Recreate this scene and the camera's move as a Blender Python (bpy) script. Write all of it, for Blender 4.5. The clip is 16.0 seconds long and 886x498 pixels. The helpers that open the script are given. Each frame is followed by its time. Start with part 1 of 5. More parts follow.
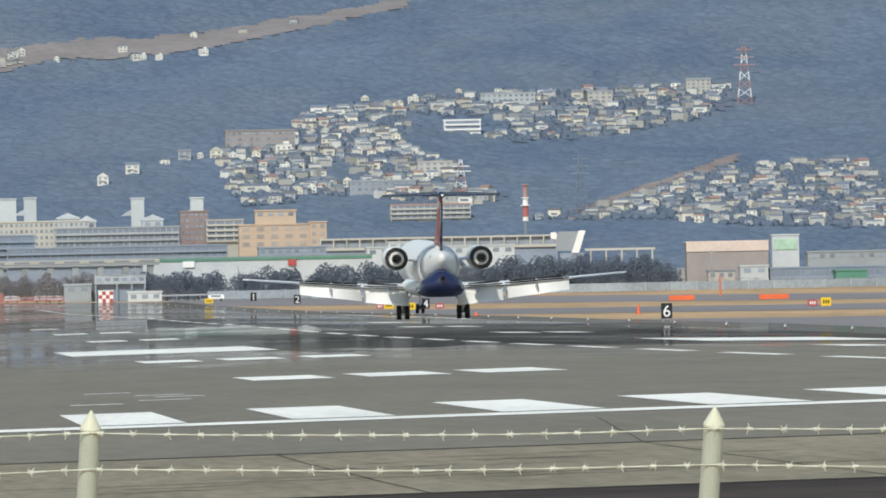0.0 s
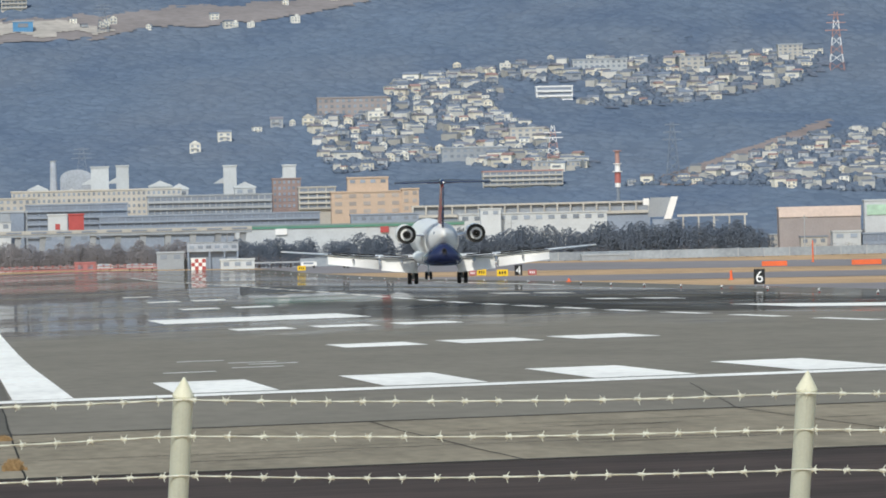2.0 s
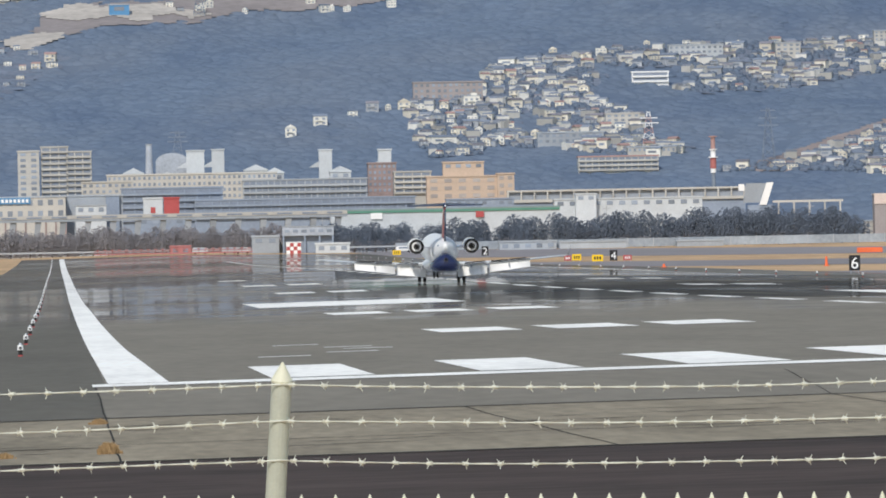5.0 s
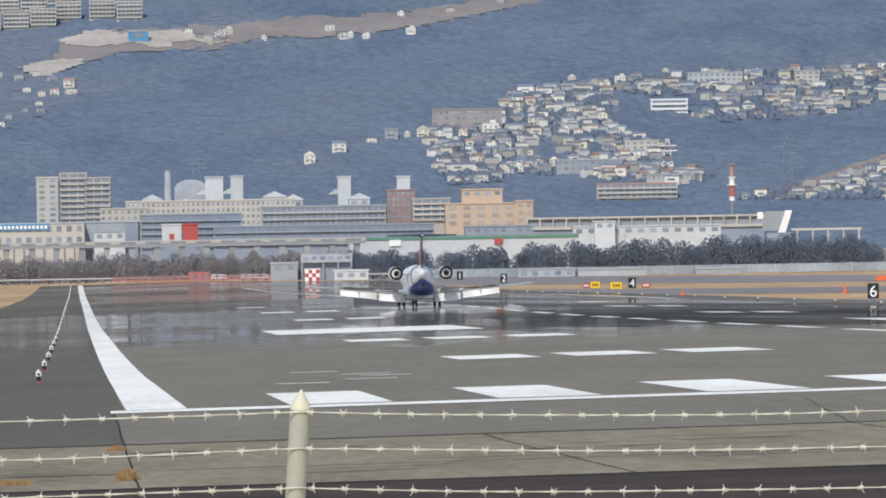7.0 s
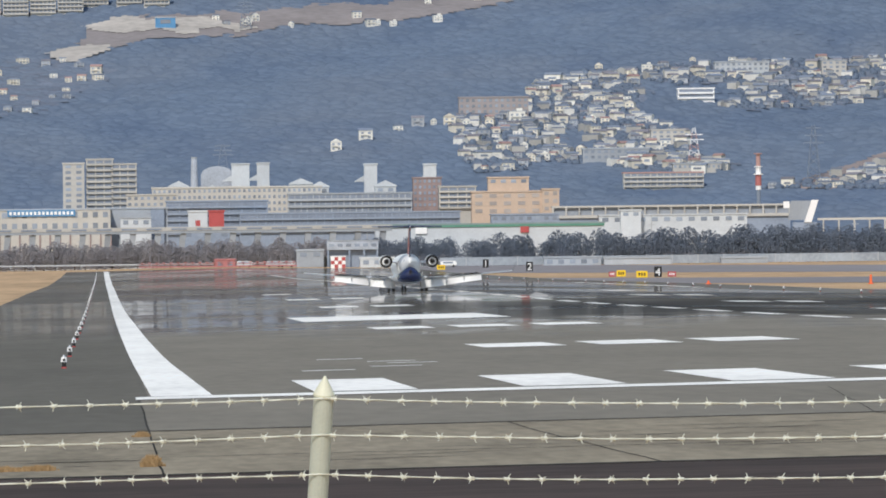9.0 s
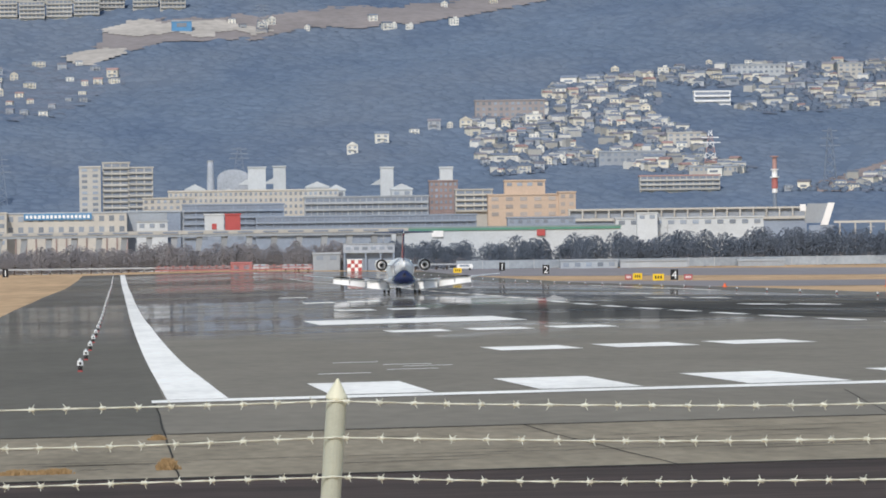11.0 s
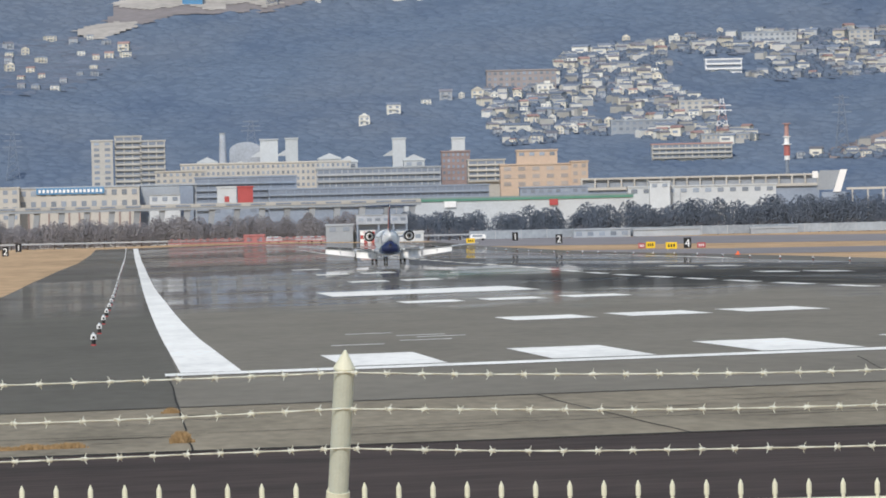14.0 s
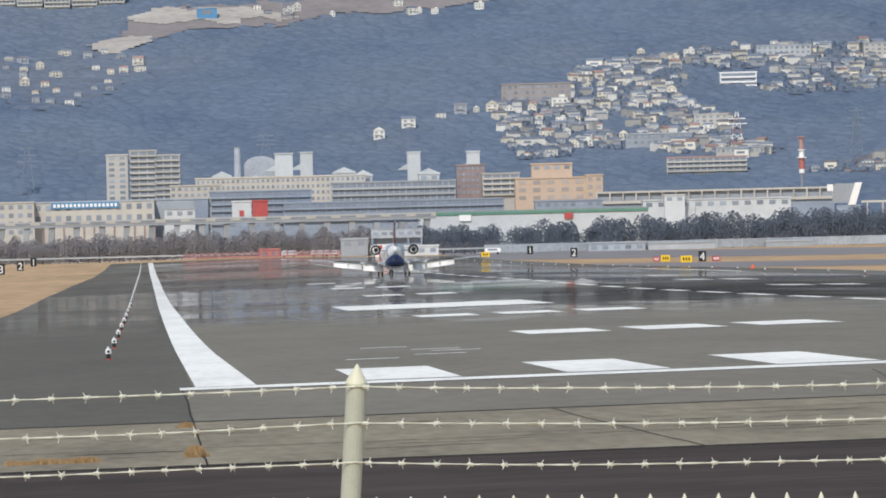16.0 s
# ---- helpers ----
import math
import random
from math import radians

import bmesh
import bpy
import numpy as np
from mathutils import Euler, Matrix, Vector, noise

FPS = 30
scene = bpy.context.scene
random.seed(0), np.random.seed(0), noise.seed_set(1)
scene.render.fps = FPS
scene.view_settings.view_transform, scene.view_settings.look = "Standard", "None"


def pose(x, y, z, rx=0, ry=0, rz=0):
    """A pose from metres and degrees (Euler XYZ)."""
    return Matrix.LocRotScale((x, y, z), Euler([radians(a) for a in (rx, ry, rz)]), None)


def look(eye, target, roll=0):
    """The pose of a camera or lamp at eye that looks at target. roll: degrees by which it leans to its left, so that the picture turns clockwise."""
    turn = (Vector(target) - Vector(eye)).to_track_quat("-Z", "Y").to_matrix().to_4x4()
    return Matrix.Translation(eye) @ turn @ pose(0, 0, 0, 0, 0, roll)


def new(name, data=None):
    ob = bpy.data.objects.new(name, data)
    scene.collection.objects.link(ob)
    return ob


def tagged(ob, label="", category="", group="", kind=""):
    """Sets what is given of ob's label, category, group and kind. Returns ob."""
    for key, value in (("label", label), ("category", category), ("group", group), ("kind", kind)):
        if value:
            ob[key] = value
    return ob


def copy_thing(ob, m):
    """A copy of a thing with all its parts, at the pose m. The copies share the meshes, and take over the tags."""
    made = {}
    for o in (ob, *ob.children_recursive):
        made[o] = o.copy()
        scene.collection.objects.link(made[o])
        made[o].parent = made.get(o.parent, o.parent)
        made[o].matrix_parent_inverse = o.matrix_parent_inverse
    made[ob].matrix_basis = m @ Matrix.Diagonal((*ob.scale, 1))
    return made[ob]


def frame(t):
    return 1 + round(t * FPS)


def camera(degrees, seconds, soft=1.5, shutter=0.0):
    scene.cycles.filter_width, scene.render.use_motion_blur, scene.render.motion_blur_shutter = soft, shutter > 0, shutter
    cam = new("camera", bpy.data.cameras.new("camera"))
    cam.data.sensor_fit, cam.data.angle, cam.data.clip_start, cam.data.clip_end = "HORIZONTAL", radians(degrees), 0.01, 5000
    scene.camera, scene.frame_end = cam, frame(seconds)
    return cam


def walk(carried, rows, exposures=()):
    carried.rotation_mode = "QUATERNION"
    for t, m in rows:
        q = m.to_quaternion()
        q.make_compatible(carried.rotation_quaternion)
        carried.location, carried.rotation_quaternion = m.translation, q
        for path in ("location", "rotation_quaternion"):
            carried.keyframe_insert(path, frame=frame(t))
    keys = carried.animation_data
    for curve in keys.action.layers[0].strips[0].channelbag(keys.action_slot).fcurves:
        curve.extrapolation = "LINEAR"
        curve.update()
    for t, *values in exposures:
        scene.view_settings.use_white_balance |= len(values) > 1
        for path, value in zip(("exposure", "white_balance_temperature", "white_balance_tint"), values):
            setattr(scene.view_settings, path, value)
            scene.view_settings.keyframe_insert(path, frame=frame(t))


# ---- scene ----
EYE = 2.7

# camera: sway x, height, bearing and drop in mrad, lean in degrees
ROWS = [
    (0.0, -0.0243, 2.6970, 54.7626, -5.0761, -1.171),
    (0.5, -0.0273, 2.6917, 53.5151, -3.7092, -1.240),
    (1.0, -0.0255, 2.6942, 52.0222, -2.2983, -1.283),
    (1.5, -0.0249, 2.6945, 48.2653, -1.8111, -1.269),
    (2.0, -0.0233, 2.6943, 45.8724, -2.0906, -1.366),
    (2.5, -0.0195, 2.6965, 45.1670, -2.0904, -1.483),
    (3.0, -0.0230, 2.6949, 44.0587, -1.5307, -1.385),
    (3.5, -0.0222, 2.6946, 41.7753, -1.2752, -1.431),
    (4.0, -0.0292, 2.6959, 40.5823, -1.4855, -1.267),
    (4.5, -0.0357, 2.6972, 38.2049, -0.7743, -1.144),
    (4.7, -0.0358, 2.6974, 37.1732, -0.7001, -1.162),
    (6.8, -0.0369, 2.6995, 35.7075, -3.3828, -0.948),
    (7.0, -0.0370, 2.6997, 35.0524, -3.4490, -0.993),
    (7.5, -0.0357, 2.6993, 35.1964, -3.3901, -0.825),
    (8.0, -0.0343, 2.6988, 35.3920, -3.0558, -0.721),
    (8.5, -0.0383, 2.6978, 32.8102, -2.5243, -0.702),
    (9.0, -0.0316, 2.6975, 32.5565, -2.3262, -0.712),
    (11.5, -0.0186, 2.6943, 30.5930, -2.7452, -0.785),
    (12.0, -0.0167, 2.6938, 30.5519, -2.9090, -0.866),
    (12.5, -0.0122, 2.6933, 30.4819, -3.2181, -1.069),
    (13.0, -0.0061, 2.6960, 29.8801, -2.2747, -1.091),
    (13.5, -0.0002, 2.6963, 29.8879, -0.2348, -1.389),
    (14.0, 0.0022, 2.6942, 29.7015, 0.1403, -1.325),
    (14.5, 0.0000, 2.7000, 28.6295, -0.9296, -1.261),
    (15.0, 0.0051, 2.6959, 27.9767, -2.0159, -1.337),
    (15.5, 0.0052, 2.6914, 29.3827, -1.5127, -1.386),
    (16.0, 0.0123, 2.6948, 28.3069, -1.2033, -1.415),
]
cam = camera(4.827, 16.0, soft=1.8)


def aim(x, z, a, e, lean):
    eye = Vector((x, 0, z))
    return look(eye, eye + Vector((a, 1000, -e)), lean)


walk(cam, [(t, aim(*r)) for t, *r in ROWS], [(0.0, 0.04, 6850, 5), (2.0, 0.04, 6820, 7), (4.5, 0.02, 6760, 10), (7.0, 0.0, 6740, 11), (16.0, 0.0, 6780, 11)])

# world and sun: bright winter day, sun high behind the camera
world = bpy.data.worlds.new("sky")
scene.world = world
world.use_nodes = True
wn = world.node_tree.nodes
sky = wn.new("ShaderNodeTexSky")
sky.sky_type, sky.sun_disc = "NISHITA", False
SUN_EL, SUN_AZ = 40.0, -14.0
sky.sun_elevation, sky.sun_rotation = radians(SUN_EL), radians(180 - SUN_AZ)
sky.air_density, sky.dust_density = 1.2, 0.6
wn["Background"].inputs["Strength"].default_value = 0.13
world.node_tree.links.new(sky.outputs["Color"], wn["Background"].inputs["Color"])
sun = new("sun", bpy.data.lights.new("sun", "SUN"))
sun.data.energy, sun.data.angle, sun.data.color = 2.7, radians(1.2), (1.0, 0.965, 0.91)
sun.matrix_basis = look((0, 0, 0), (math.sin(radians(-SUN_AZ)), math.cos(radians(SUN_AZ)), -math.tan(radians(SUN_EL))))
scene.view_settings.exposure = 0.0


# ---------- materials
def mat(name, color, rough=0.8, metal=0.0, vary=0.15, scale=1.0, bump=0.0, spec=0.3, per=0.0, stretch=(1, 1, 1)):
    m = bpy.data.materials.new(name)
    m.use_nodes = True
    n, l = m.node_tree.nodes, m.node_tree.links
    b = n["Principled BSDF"]
    b.inputs["Roughness"].default_value, b.inputs["Metallic"].default_value = rough, metal
    b.inputs["Specular IOR Level"].default_value = spec
    geo = n.new("ShaderNodeNewGeometry")
    mp = n.new("ShaderNodeMapping")
    mp.inputs["Scale"].default_value = stretch
    l.new(geo.outputs["Position"], mp.inputs["Vector"])
    f1, f2 = n.new("ShaderNodeTexNoise"), n.new("ShaderNodeTexNoise")
    for q, s, dt in ((f1, scale, 3), (f2, scale * 9, 5)):
        q.inputs["Scale"].default_value, q.inputs["Detail"].default_value = s, dt
        l.new(mp.outputs["Vector"], q.inputs["Vector"])
    add = n.new("ShaderNodeMath")
    l.new(f1.outputs["Fac"], add.inputs[0])
    l.new(f2.outputs["Fac"], add.inputs[1])
    rng = n.new("ShaderNodeMapRange")
    rng.inputs["From Min"].default_value, rng.inputs["From Max"].default_value = 0.7, 1.3
    rng.inputs["To Min"].default_value, rng.inputs["To Max"].default_value = 1 - vary, 1 + vary
    l.new(add.outputs[0], rng.inputs["Value"])
    val = rng.outputs["Result"]
    if per:
        info = n.new("ShaderNodeObjectInfo")
        r2 = n.new("ShaderNodeMapRange")
        r2.inputs["To Min"].default_value, r2.inputs["To Max"].default_value = 1 - per, 1 + per
        l.new(info.outputs["Random"], r2.inputs["Value"])
        mu = n.new("ShaderNodeMath")
        mu.operation = "MULTIPLY"
        l.new(val, mu.inputs[0])
        l.new(r2.outputs["Result"], mu.inputs[1])
        val = mu.outputs[0]
    mix = n.new("ShaderNodeVectorMath")
    mix.operation = "SCALE"
    mix.inputs[0].default_value = color
    l.new(val, mix.inputs["Scale"])
    l.new(mix.outputs["Vector"], b.inputs["Base Color"])
    if bump:
        bp = n.new("ShaderNodeBump")
        bp.inputs["Strength"].default_value = bump
        l.new(f2.outputs["Fac"], bp.inputs["Height"])
        l.new(bp.outputs["Normal"], b.inputs["Normal"])
    return m


def runway_mat(name, color, shine, start=440.0, full=680.0, scale=0.22, rubber=0.0):
    """Old asphalt with the mirage's dark reflection painted in; farther along the hot air's mirror film takes over as
    gloss.
    """
    m = mat(name, color, 0.9, 0, 0.13, scale, 0.0, 0.1, 0, (1.0, 0.12, 1.0))
    n, l = m.node_tree.nodes, m.node_tree.links
    b, out = n["Principled BSDF"], n["Material Output"]
    geo = n.new("ShaderNodeNewGeometry")
    sep = n.new("ShaderNodeSeparateXYZ")
    l.new(geo.outputs["Position"], sep.inputs[0])

    def patches(sx, sy, detail):
        q, mp = n.new("ShaderNodeTexNoise"), n.new("ShaderNodeMapping")
        q.inputs["Scale"].default_value, q.inputs["Detail"].default_value = 1.0, detail
        mp.inputs["Scale"].default_value = (sx, sy, 1.0)
        l.new(geo.outputs["Position"], mp.inputs["Vector"])
        l.new(mp.outputs["Vector"], q.inputs["Vector"])
        return q.outputs["Fac"]

    def calc(kind, p, q, r=None):
        c = n.new("ShaderNodeMath")
        c.operation = kind
        for i, v in enumerate((p, q, r)):
            if v is None:
                continue
            if isinstance(v, (int, float)):
                c.inputs[i].default_value = v
            else:
                l.new(v, c.inputs[i])
        return c.outputs[0]

    def ramp(v, lo, hi, a, z):
        r = n.new("ShaderNodeMapRange")
        r.interpolation_type = "SMOOTHSTEP"
        for k, q in (("From Min", lo), ("From Max", hi), ("To Min", a), ("To Max", z)):
            r.inputs[k].default_value = q
        l.new(v, r.inputs["Value"])
        return r.outputs["Result"]

    wob = patches(0.22, 0.035, 4)
    along = calc("MULTIPLY_ADD", wob, 420.0, sep.outputs["Y"])
    film = ramp(along, start + 210, full + 210, 0.0, shine)
    streak = ramp(patches(0.045, 0.012, 4), 0.36, 0.60, 0.5, 1.0)
    film = calc("MULTIPLY", film, streak)
    if rubber:
        # dark mirage reflection of the trees, painted into the asphalt in long streaks
        yy = calc("MULTIPLY_ADD", patches(0.16, 0.016, 6), 320.0, sep.outputs["Y"])
        mask = calc("MULTIPLY", ramp(yy, 735, 800, 0.0, 1.0), ramp(yy, 990, 1160, 1.0, 0.0))
        mask = calc("MULTIPLY", mask, ramp(sep.outputs["X"], 12, 30, 0.0, rubber))
        keep = calc("SUBTRACT", 1.0, mask)
        src = b.inputs["Base Color"].links[0].from_socket
        sc = n.new("ShaderNodeVectorMath")
        sc.operation = "SCALE"
        l.new(src, sc.inputs[0])
        l.new(keep, sc.inputs["Scale"])
        l.new(sc.outputs["Vector"], b.inputs["Base Color"])
        film = calc("MULTIPLY", film, ramp(mask, 0.0, 0.7, 1.0, 0.35))
    gl = n.new("ShaderNodeBsdfGlossy")
    gl.inputs["Roughness"].default_value = 0.012
    gl.inputs["Color"].default_value = (0.80, 0.82, 0.86, 1)
    bp = n.new("ShaderNodeBump")
    bp.inputs["Strength"].default_value, bp.inputs["Distance"].default_value = 1.0, 0.05
    l.new(patches(0.05, 0.009, 2), bp.inputs["Height"])
    l.new(bp.outputs["Normal"], gl.inputs["Normal"])
    mx = n.new("ShaderNodeMixShader")
    l.new(film, mx.inputs["Fac"])
    l.new(b.outputs[0], mx.inputs[1])
    l.new(gl.outputs[0], mx.inputs[2])
    l.new(mx.outputs[0], out.inputs["Surface"])
    return m


M = {}
# the runway alone gets the painted dark band of the mirage
M["asphalt"] = runway_mat("runway_asphalt", (0.226, 0.204, 0.165), 0.76, rubber=0.8)
M["dark_asphalt"] = runway_mat("dark_asphalt", (0.140, 0.130, 0.107), 0.34)
M["tar"] = mat("perimeter_road", (0.066, 0.048, 0.041), 0.9, 0, 0.4, 0.5, 0, 0.1, 0, (0.25, 0.35, 1))
M["concrete"] = mat("old_concrete", (0.280, 0.240, 0.174), 0.9, 0, 0.26, 0.45, 0, 0.1, 0, (1, 0.12, 1))
M["taxi"] = mat("taxiway_asphalt", (0.27, 0.25, 0.25), 0.9, 0, 0.1, 0.02, 0, 0.1, 0, (1, 0.1, 1))
M["paint"] = runway_mat("white_marking", (0.95, 0.935, 0.87), 0.2, 560, 900, 0.4)
M["grass"] = mat("dry_grass", (0.52, 0.355, 0.21), 0.95, 0, 0.25, 0.04, 0, 0.05, 0, (1, 0.1, 1))
M["tuft"] = mat("dead_tuft", (0.30, 0.20, 0.105), 0.95, 0, 0.3, 6, 0, 0.05)
M["crack"] = mat("joint_seal", (0.035, 0.033, 0.030), 0.95, 0, 0.2, 1, 0, 0.1)
# wooded mountain: distance haze put into the base colour, paler and bluer
M["forest"] = mat("hazed_wooded_slope", (0.141, 0.186, 0.252), 1.0, 0, 0.10, 0.006, 0, 0.0)
M["bare"] = mat("bare_earth", (0.48, 0.445, 0.40), 1.0, 0, 0.22, 0.03, 0, 0.0)
M["earth"] = mat("reddish_earth", (0.30, 0.255, 0.24), 1.0, 0, 0.2, 0.03, 0, 0.0)
# white and grey walls, grey and brown roofs, glass: distance haze in the colour
M["white"] = mat("hazed_white_plaster", (0.511, 0.545, 0.575), 0.8, 0, 0.08, 0.2, 0, 0.2, 0.12)
M["cream"] = mat("cream_plaster", (0.475, 0.463, 0.435), 0.8, 0, 0.08, 0.2, 0, 0.2, 0.15)
M["greywall"] = mat("hazed_grey_plaster", (0.347, 0.380, 0.422), 0.85, 0, 0.1, 0.2, 0, 0.2, 0.15)
M["hwhite"] = mat("house_white", (0.71, 0.695, 0.64), 0.85, 0, 0.08, 0.3, 0, 0.2, 0.15)
M["hcream"] = mat("house_cream", (0.68, 0.64, 0.55), 0.85, 0, 0.08, 0.3, 0, 0.2, 0.2)
M["hgrey"] = mat("hazed_house_grey", (0.357, 0.380, 0.411), 0.85, 0, 0.1, 0.3, 0, 0.2, 0.25)
M["ochre"] = mat("ochre_plaster", (0.53, 0.415, 0.33), 0.85, 0, 0.07, 0.2, 0, 0.2)
M["roof_grey"] = mat("hazed_grey_tiles", (0.188, 0.222, 0.276), 0.7, 0, 0.12, 0.6, 0, 0.3, 0.25)
M["roof_brown"] = mat("hazed_brown_tiles", (0.217, 0.212, 0.234), 0.7, 0, 0.12, 0.6, 0, 0.3, 0.25)
M["roof_red"] = mat("red_roof", (0.36, 0.24, 0.22), 0.7, 0, 0.12, 0.6, 0, 0.3, 0.15)
M["pane"] = mat("window_glass", (0.241, 0.285, 0.353), 0.15, 0, 0.1, 0.5, 0, 0.5, 0.3)
# colour for sheets that stand in for shade in balconies and openings
M["shade"] = mat("recess_shade_paint", (0.227, 0.262, 0.322), 0.9, 0, 0.15, 0.2, 0, 0.2)
# far leaves and brush lightened and blued: haze put into their colour
M["tree"] = mat("hazed_evergreen_leaves", (0.159, 0.189, 0.238), 0.95, 0, 0.12, 0.35, 0, 0.1)
M["brush"] = mat("hazed_bare_brush", (0.292, 0.284, 0.304), 0.95, 0, 0.10, 0.35, 0, 0.1)
M["bark"] = mat("bark", (0.12, 0.09, 0.07), 0.9, 0, 0.2, 2)
M["red"] = mat("red_paint", (0.42, 0.085, 0.085), 0.6, 0, 0.1, 0.5)
M["faded_red"] = mat("faded_red", (0.42, 0.17, 0.17), 0.7, 0, 0.15, 0.5)
M["orange"] = mat("orange_paint", (0.80, 0.16, 0.06), 0.6, 0, 0.1, 0.5)
M["yellow"] = mat("yellow_panel", (0.85, 0.55, 0.03), 0.6, 0, 0.05, 1)
M["black"] = mat("black_panel", (0.018, 0.018, 0.02), 0.6, 0, 0.1, 1)
M["signwhite"] = mat("sign_white", (0.82, 0.82, 0.82), 0.6, 0, 0.03, 1)
M["blue"] = mat("blue_sheet", (0.09, 0.25, 0.45), 0.6, 0, 0.1, 0.3)
M["teal"] = mat("green_fascia", (0.10, 0.25, 0.19), 0.6, 0, 0.1, 0.3)
M["teal_roof"] = mat("dull_green_roof", (0.20, 0.27, 0.26), 0.7, 0, 0.1, 0.3)
M["fencegrey"] = mat("greyblue_fence_panels", (0.30, 0.335, 0.375), 0.8, 0, 0.18, 0.12, 0, 0.2, 0.1)
M["steel"] = mat("galvanised_steel", (0.42, 0.44, 0.47), 0.5, 0.4, 0.1, 1)
M["post"] = mat("ivory_post_paint", (0.47, 0.50, 0.43), 0.55, 0, 0.06, 14, 0, 0.4)
M["cap"] = mat("cream_cap", (0.66, 0.66, 0.52), 0.55, 0, 0.05, 14, 0, 0.4)
M["wire"] = mat("ivory_wire", (0.62, 0.63, 0.54), 0.55, 0, 0.12, 30, 0, 0.4)
M["skin"] = mat("white_aircraft_paint", (0.80, 0.80, 0.79), 0.4, 0, 0.03, 0.8, 0, 0.5)
M["navy"] = mat("navy_aircraft_paint", (0.018, 0.026, 0.075), 0.25, 0, 0.08, 0.8, 0, 0.5)
M["crimson"] = mat("crimson_aircraft_paint", (0.42, 0.055, 0.05), 0.3, 0, 0.05, 0.8, 0, 0.5)
M["tin"] = mat("bare_aluminium", (0.62, 0.63, 0.64), 0.35, 0.8, 0.08, 2)
M["nozzle"] = mat("scorched_titanium", (0.03, 0.029, 0.028), 0.6, 0.1, 0.2, 3)
M["duct"] = mat("bypass_duct_liner", (0.72, 0.72, 0.71), 0.6, 0.0, 0.1, 3)
M["palesteel"] = mat("pale_blue_steel", (0.21, 0.25, 0.31), 0.9, 0, 0.1, 1)
M["darkskin"] = mat("dark_grey_aircraft_paint", (0.045, 0.045, 0.055), 0.5, 0, 0.08, 1)
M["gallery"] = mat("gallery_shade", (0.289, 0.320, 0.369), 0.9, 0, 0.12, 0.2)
M["rubber"] = mat("tyre_rubber", (0.016, 0.016, 0.017), 0.85, 0, 0.15, 4)


# ---------- mesh helpers
def part(name, bm, material, parent=None, label=""):
    me = bpy.data.meshes.new(name)
    bm.to_mesh(me)
    bm.free()
    me.materials.append(M[material])
    ob = new(name, me)
    ob.parent = parent
    if label:
        ob["label"] = label
    return ob


def thing(name, x, y, z, label, category, group="", kind="", rz=0):
    ob = new(name)
    ob.matrix_basis = pose(x, y, z, 0, 0, rz)
    return tagged(ob, label, category, group, kind)


def box(w, d, h, x=0, y=0, z=0, bm=None, bevel=0.0):
    """A box with its foot at x, y, z (middle of its foot)."""
    bm = bm or bmesh.new()
    m = Matrix.Translation((x, y, z + h / 2)) @ Matrix.Diagonal((w, d, h, 1))
    r = bmesh.ops.create_cube(bm, size=1, matrix=m)
    if bevel:
        es = list({e for v in r["verts"] for e in v.link_edges})
        bmesh.ops.bevel(bm, geom=es, offset=bevel, segments=2, affect="EDGES")
    return bm


def rod(a, b, r, bm=None, seg=8, r2=None):
    bm = bm or bmesh.new()
    a, b = Vector(a), Vector(b)
    m = Matrix.Translation((a + b) / 2) @ (b - a).to_track_quat("Z", "Y").to_matrix().to_4x4()
    bmesh.ops.create_cone(bm, cap_ends=True, segments=seg, radius1=r, radius2=r if r2 is None else r2, depth=(b - a).length, matrix=m)
    return bm


def loft(rings, bm=None, cap=True, smooth=True):
    """Skin between rings of equal point counts."""
    bm = bm or bmesh.new()
    vs = [[bm.verts.new(p) for p in r] for r in rings]
    k = len(vs[0])
    for a, b in zip(vs, vs[1:]):
        for i in range(k):
            fc = bm.faces.new((a[i], a[(i + 1) % k], b[(i + 1) % k], b[i]))
            fc.smooth = smooth
    if cap:
        bm.faces.new(vs[0][::-1])
        bm.faces.new(vs[-1])
    bmesh.ops.recalc_face_normals(bm, faces=bm.faces)
    return bm


# ---------- ground
XC = 37.5
PY = np.array([-200, 0, 100, 150, 232, 300, 404, 600, 800, 934, 1046, 1235, 1400, 2000, 2600, 2910, 3200, 3700, 5200.0])
PZ = np.array([0.0, 0, 0, 0, 0, -0.08, -0.24, -0.30, -0.22, 0.0, 0.24, 0.48, 0.78, 1.45, 2.95, 4.1, 5.2, 5.8, 6.0])
GY = np.arange(-200.0, 5201.0, 10.0)
_z = np.interp(GY, PY, PZ)
_s = np.convolve(np.pad(_z, 8, mode="edge"), np.hanning(17) / np.hanning(17).sum(), mode="valid")
GZ = np.where(GY < 260, _z, _s)


def gz(x, y):
    crown = 0.014 * (min(x, XC) - 1) if x < XC else max(0.014 * (2 * XC - x - 1), -0.35)
    return float(np.interp(y, GY, GZ)) + max(crown, -0.25)


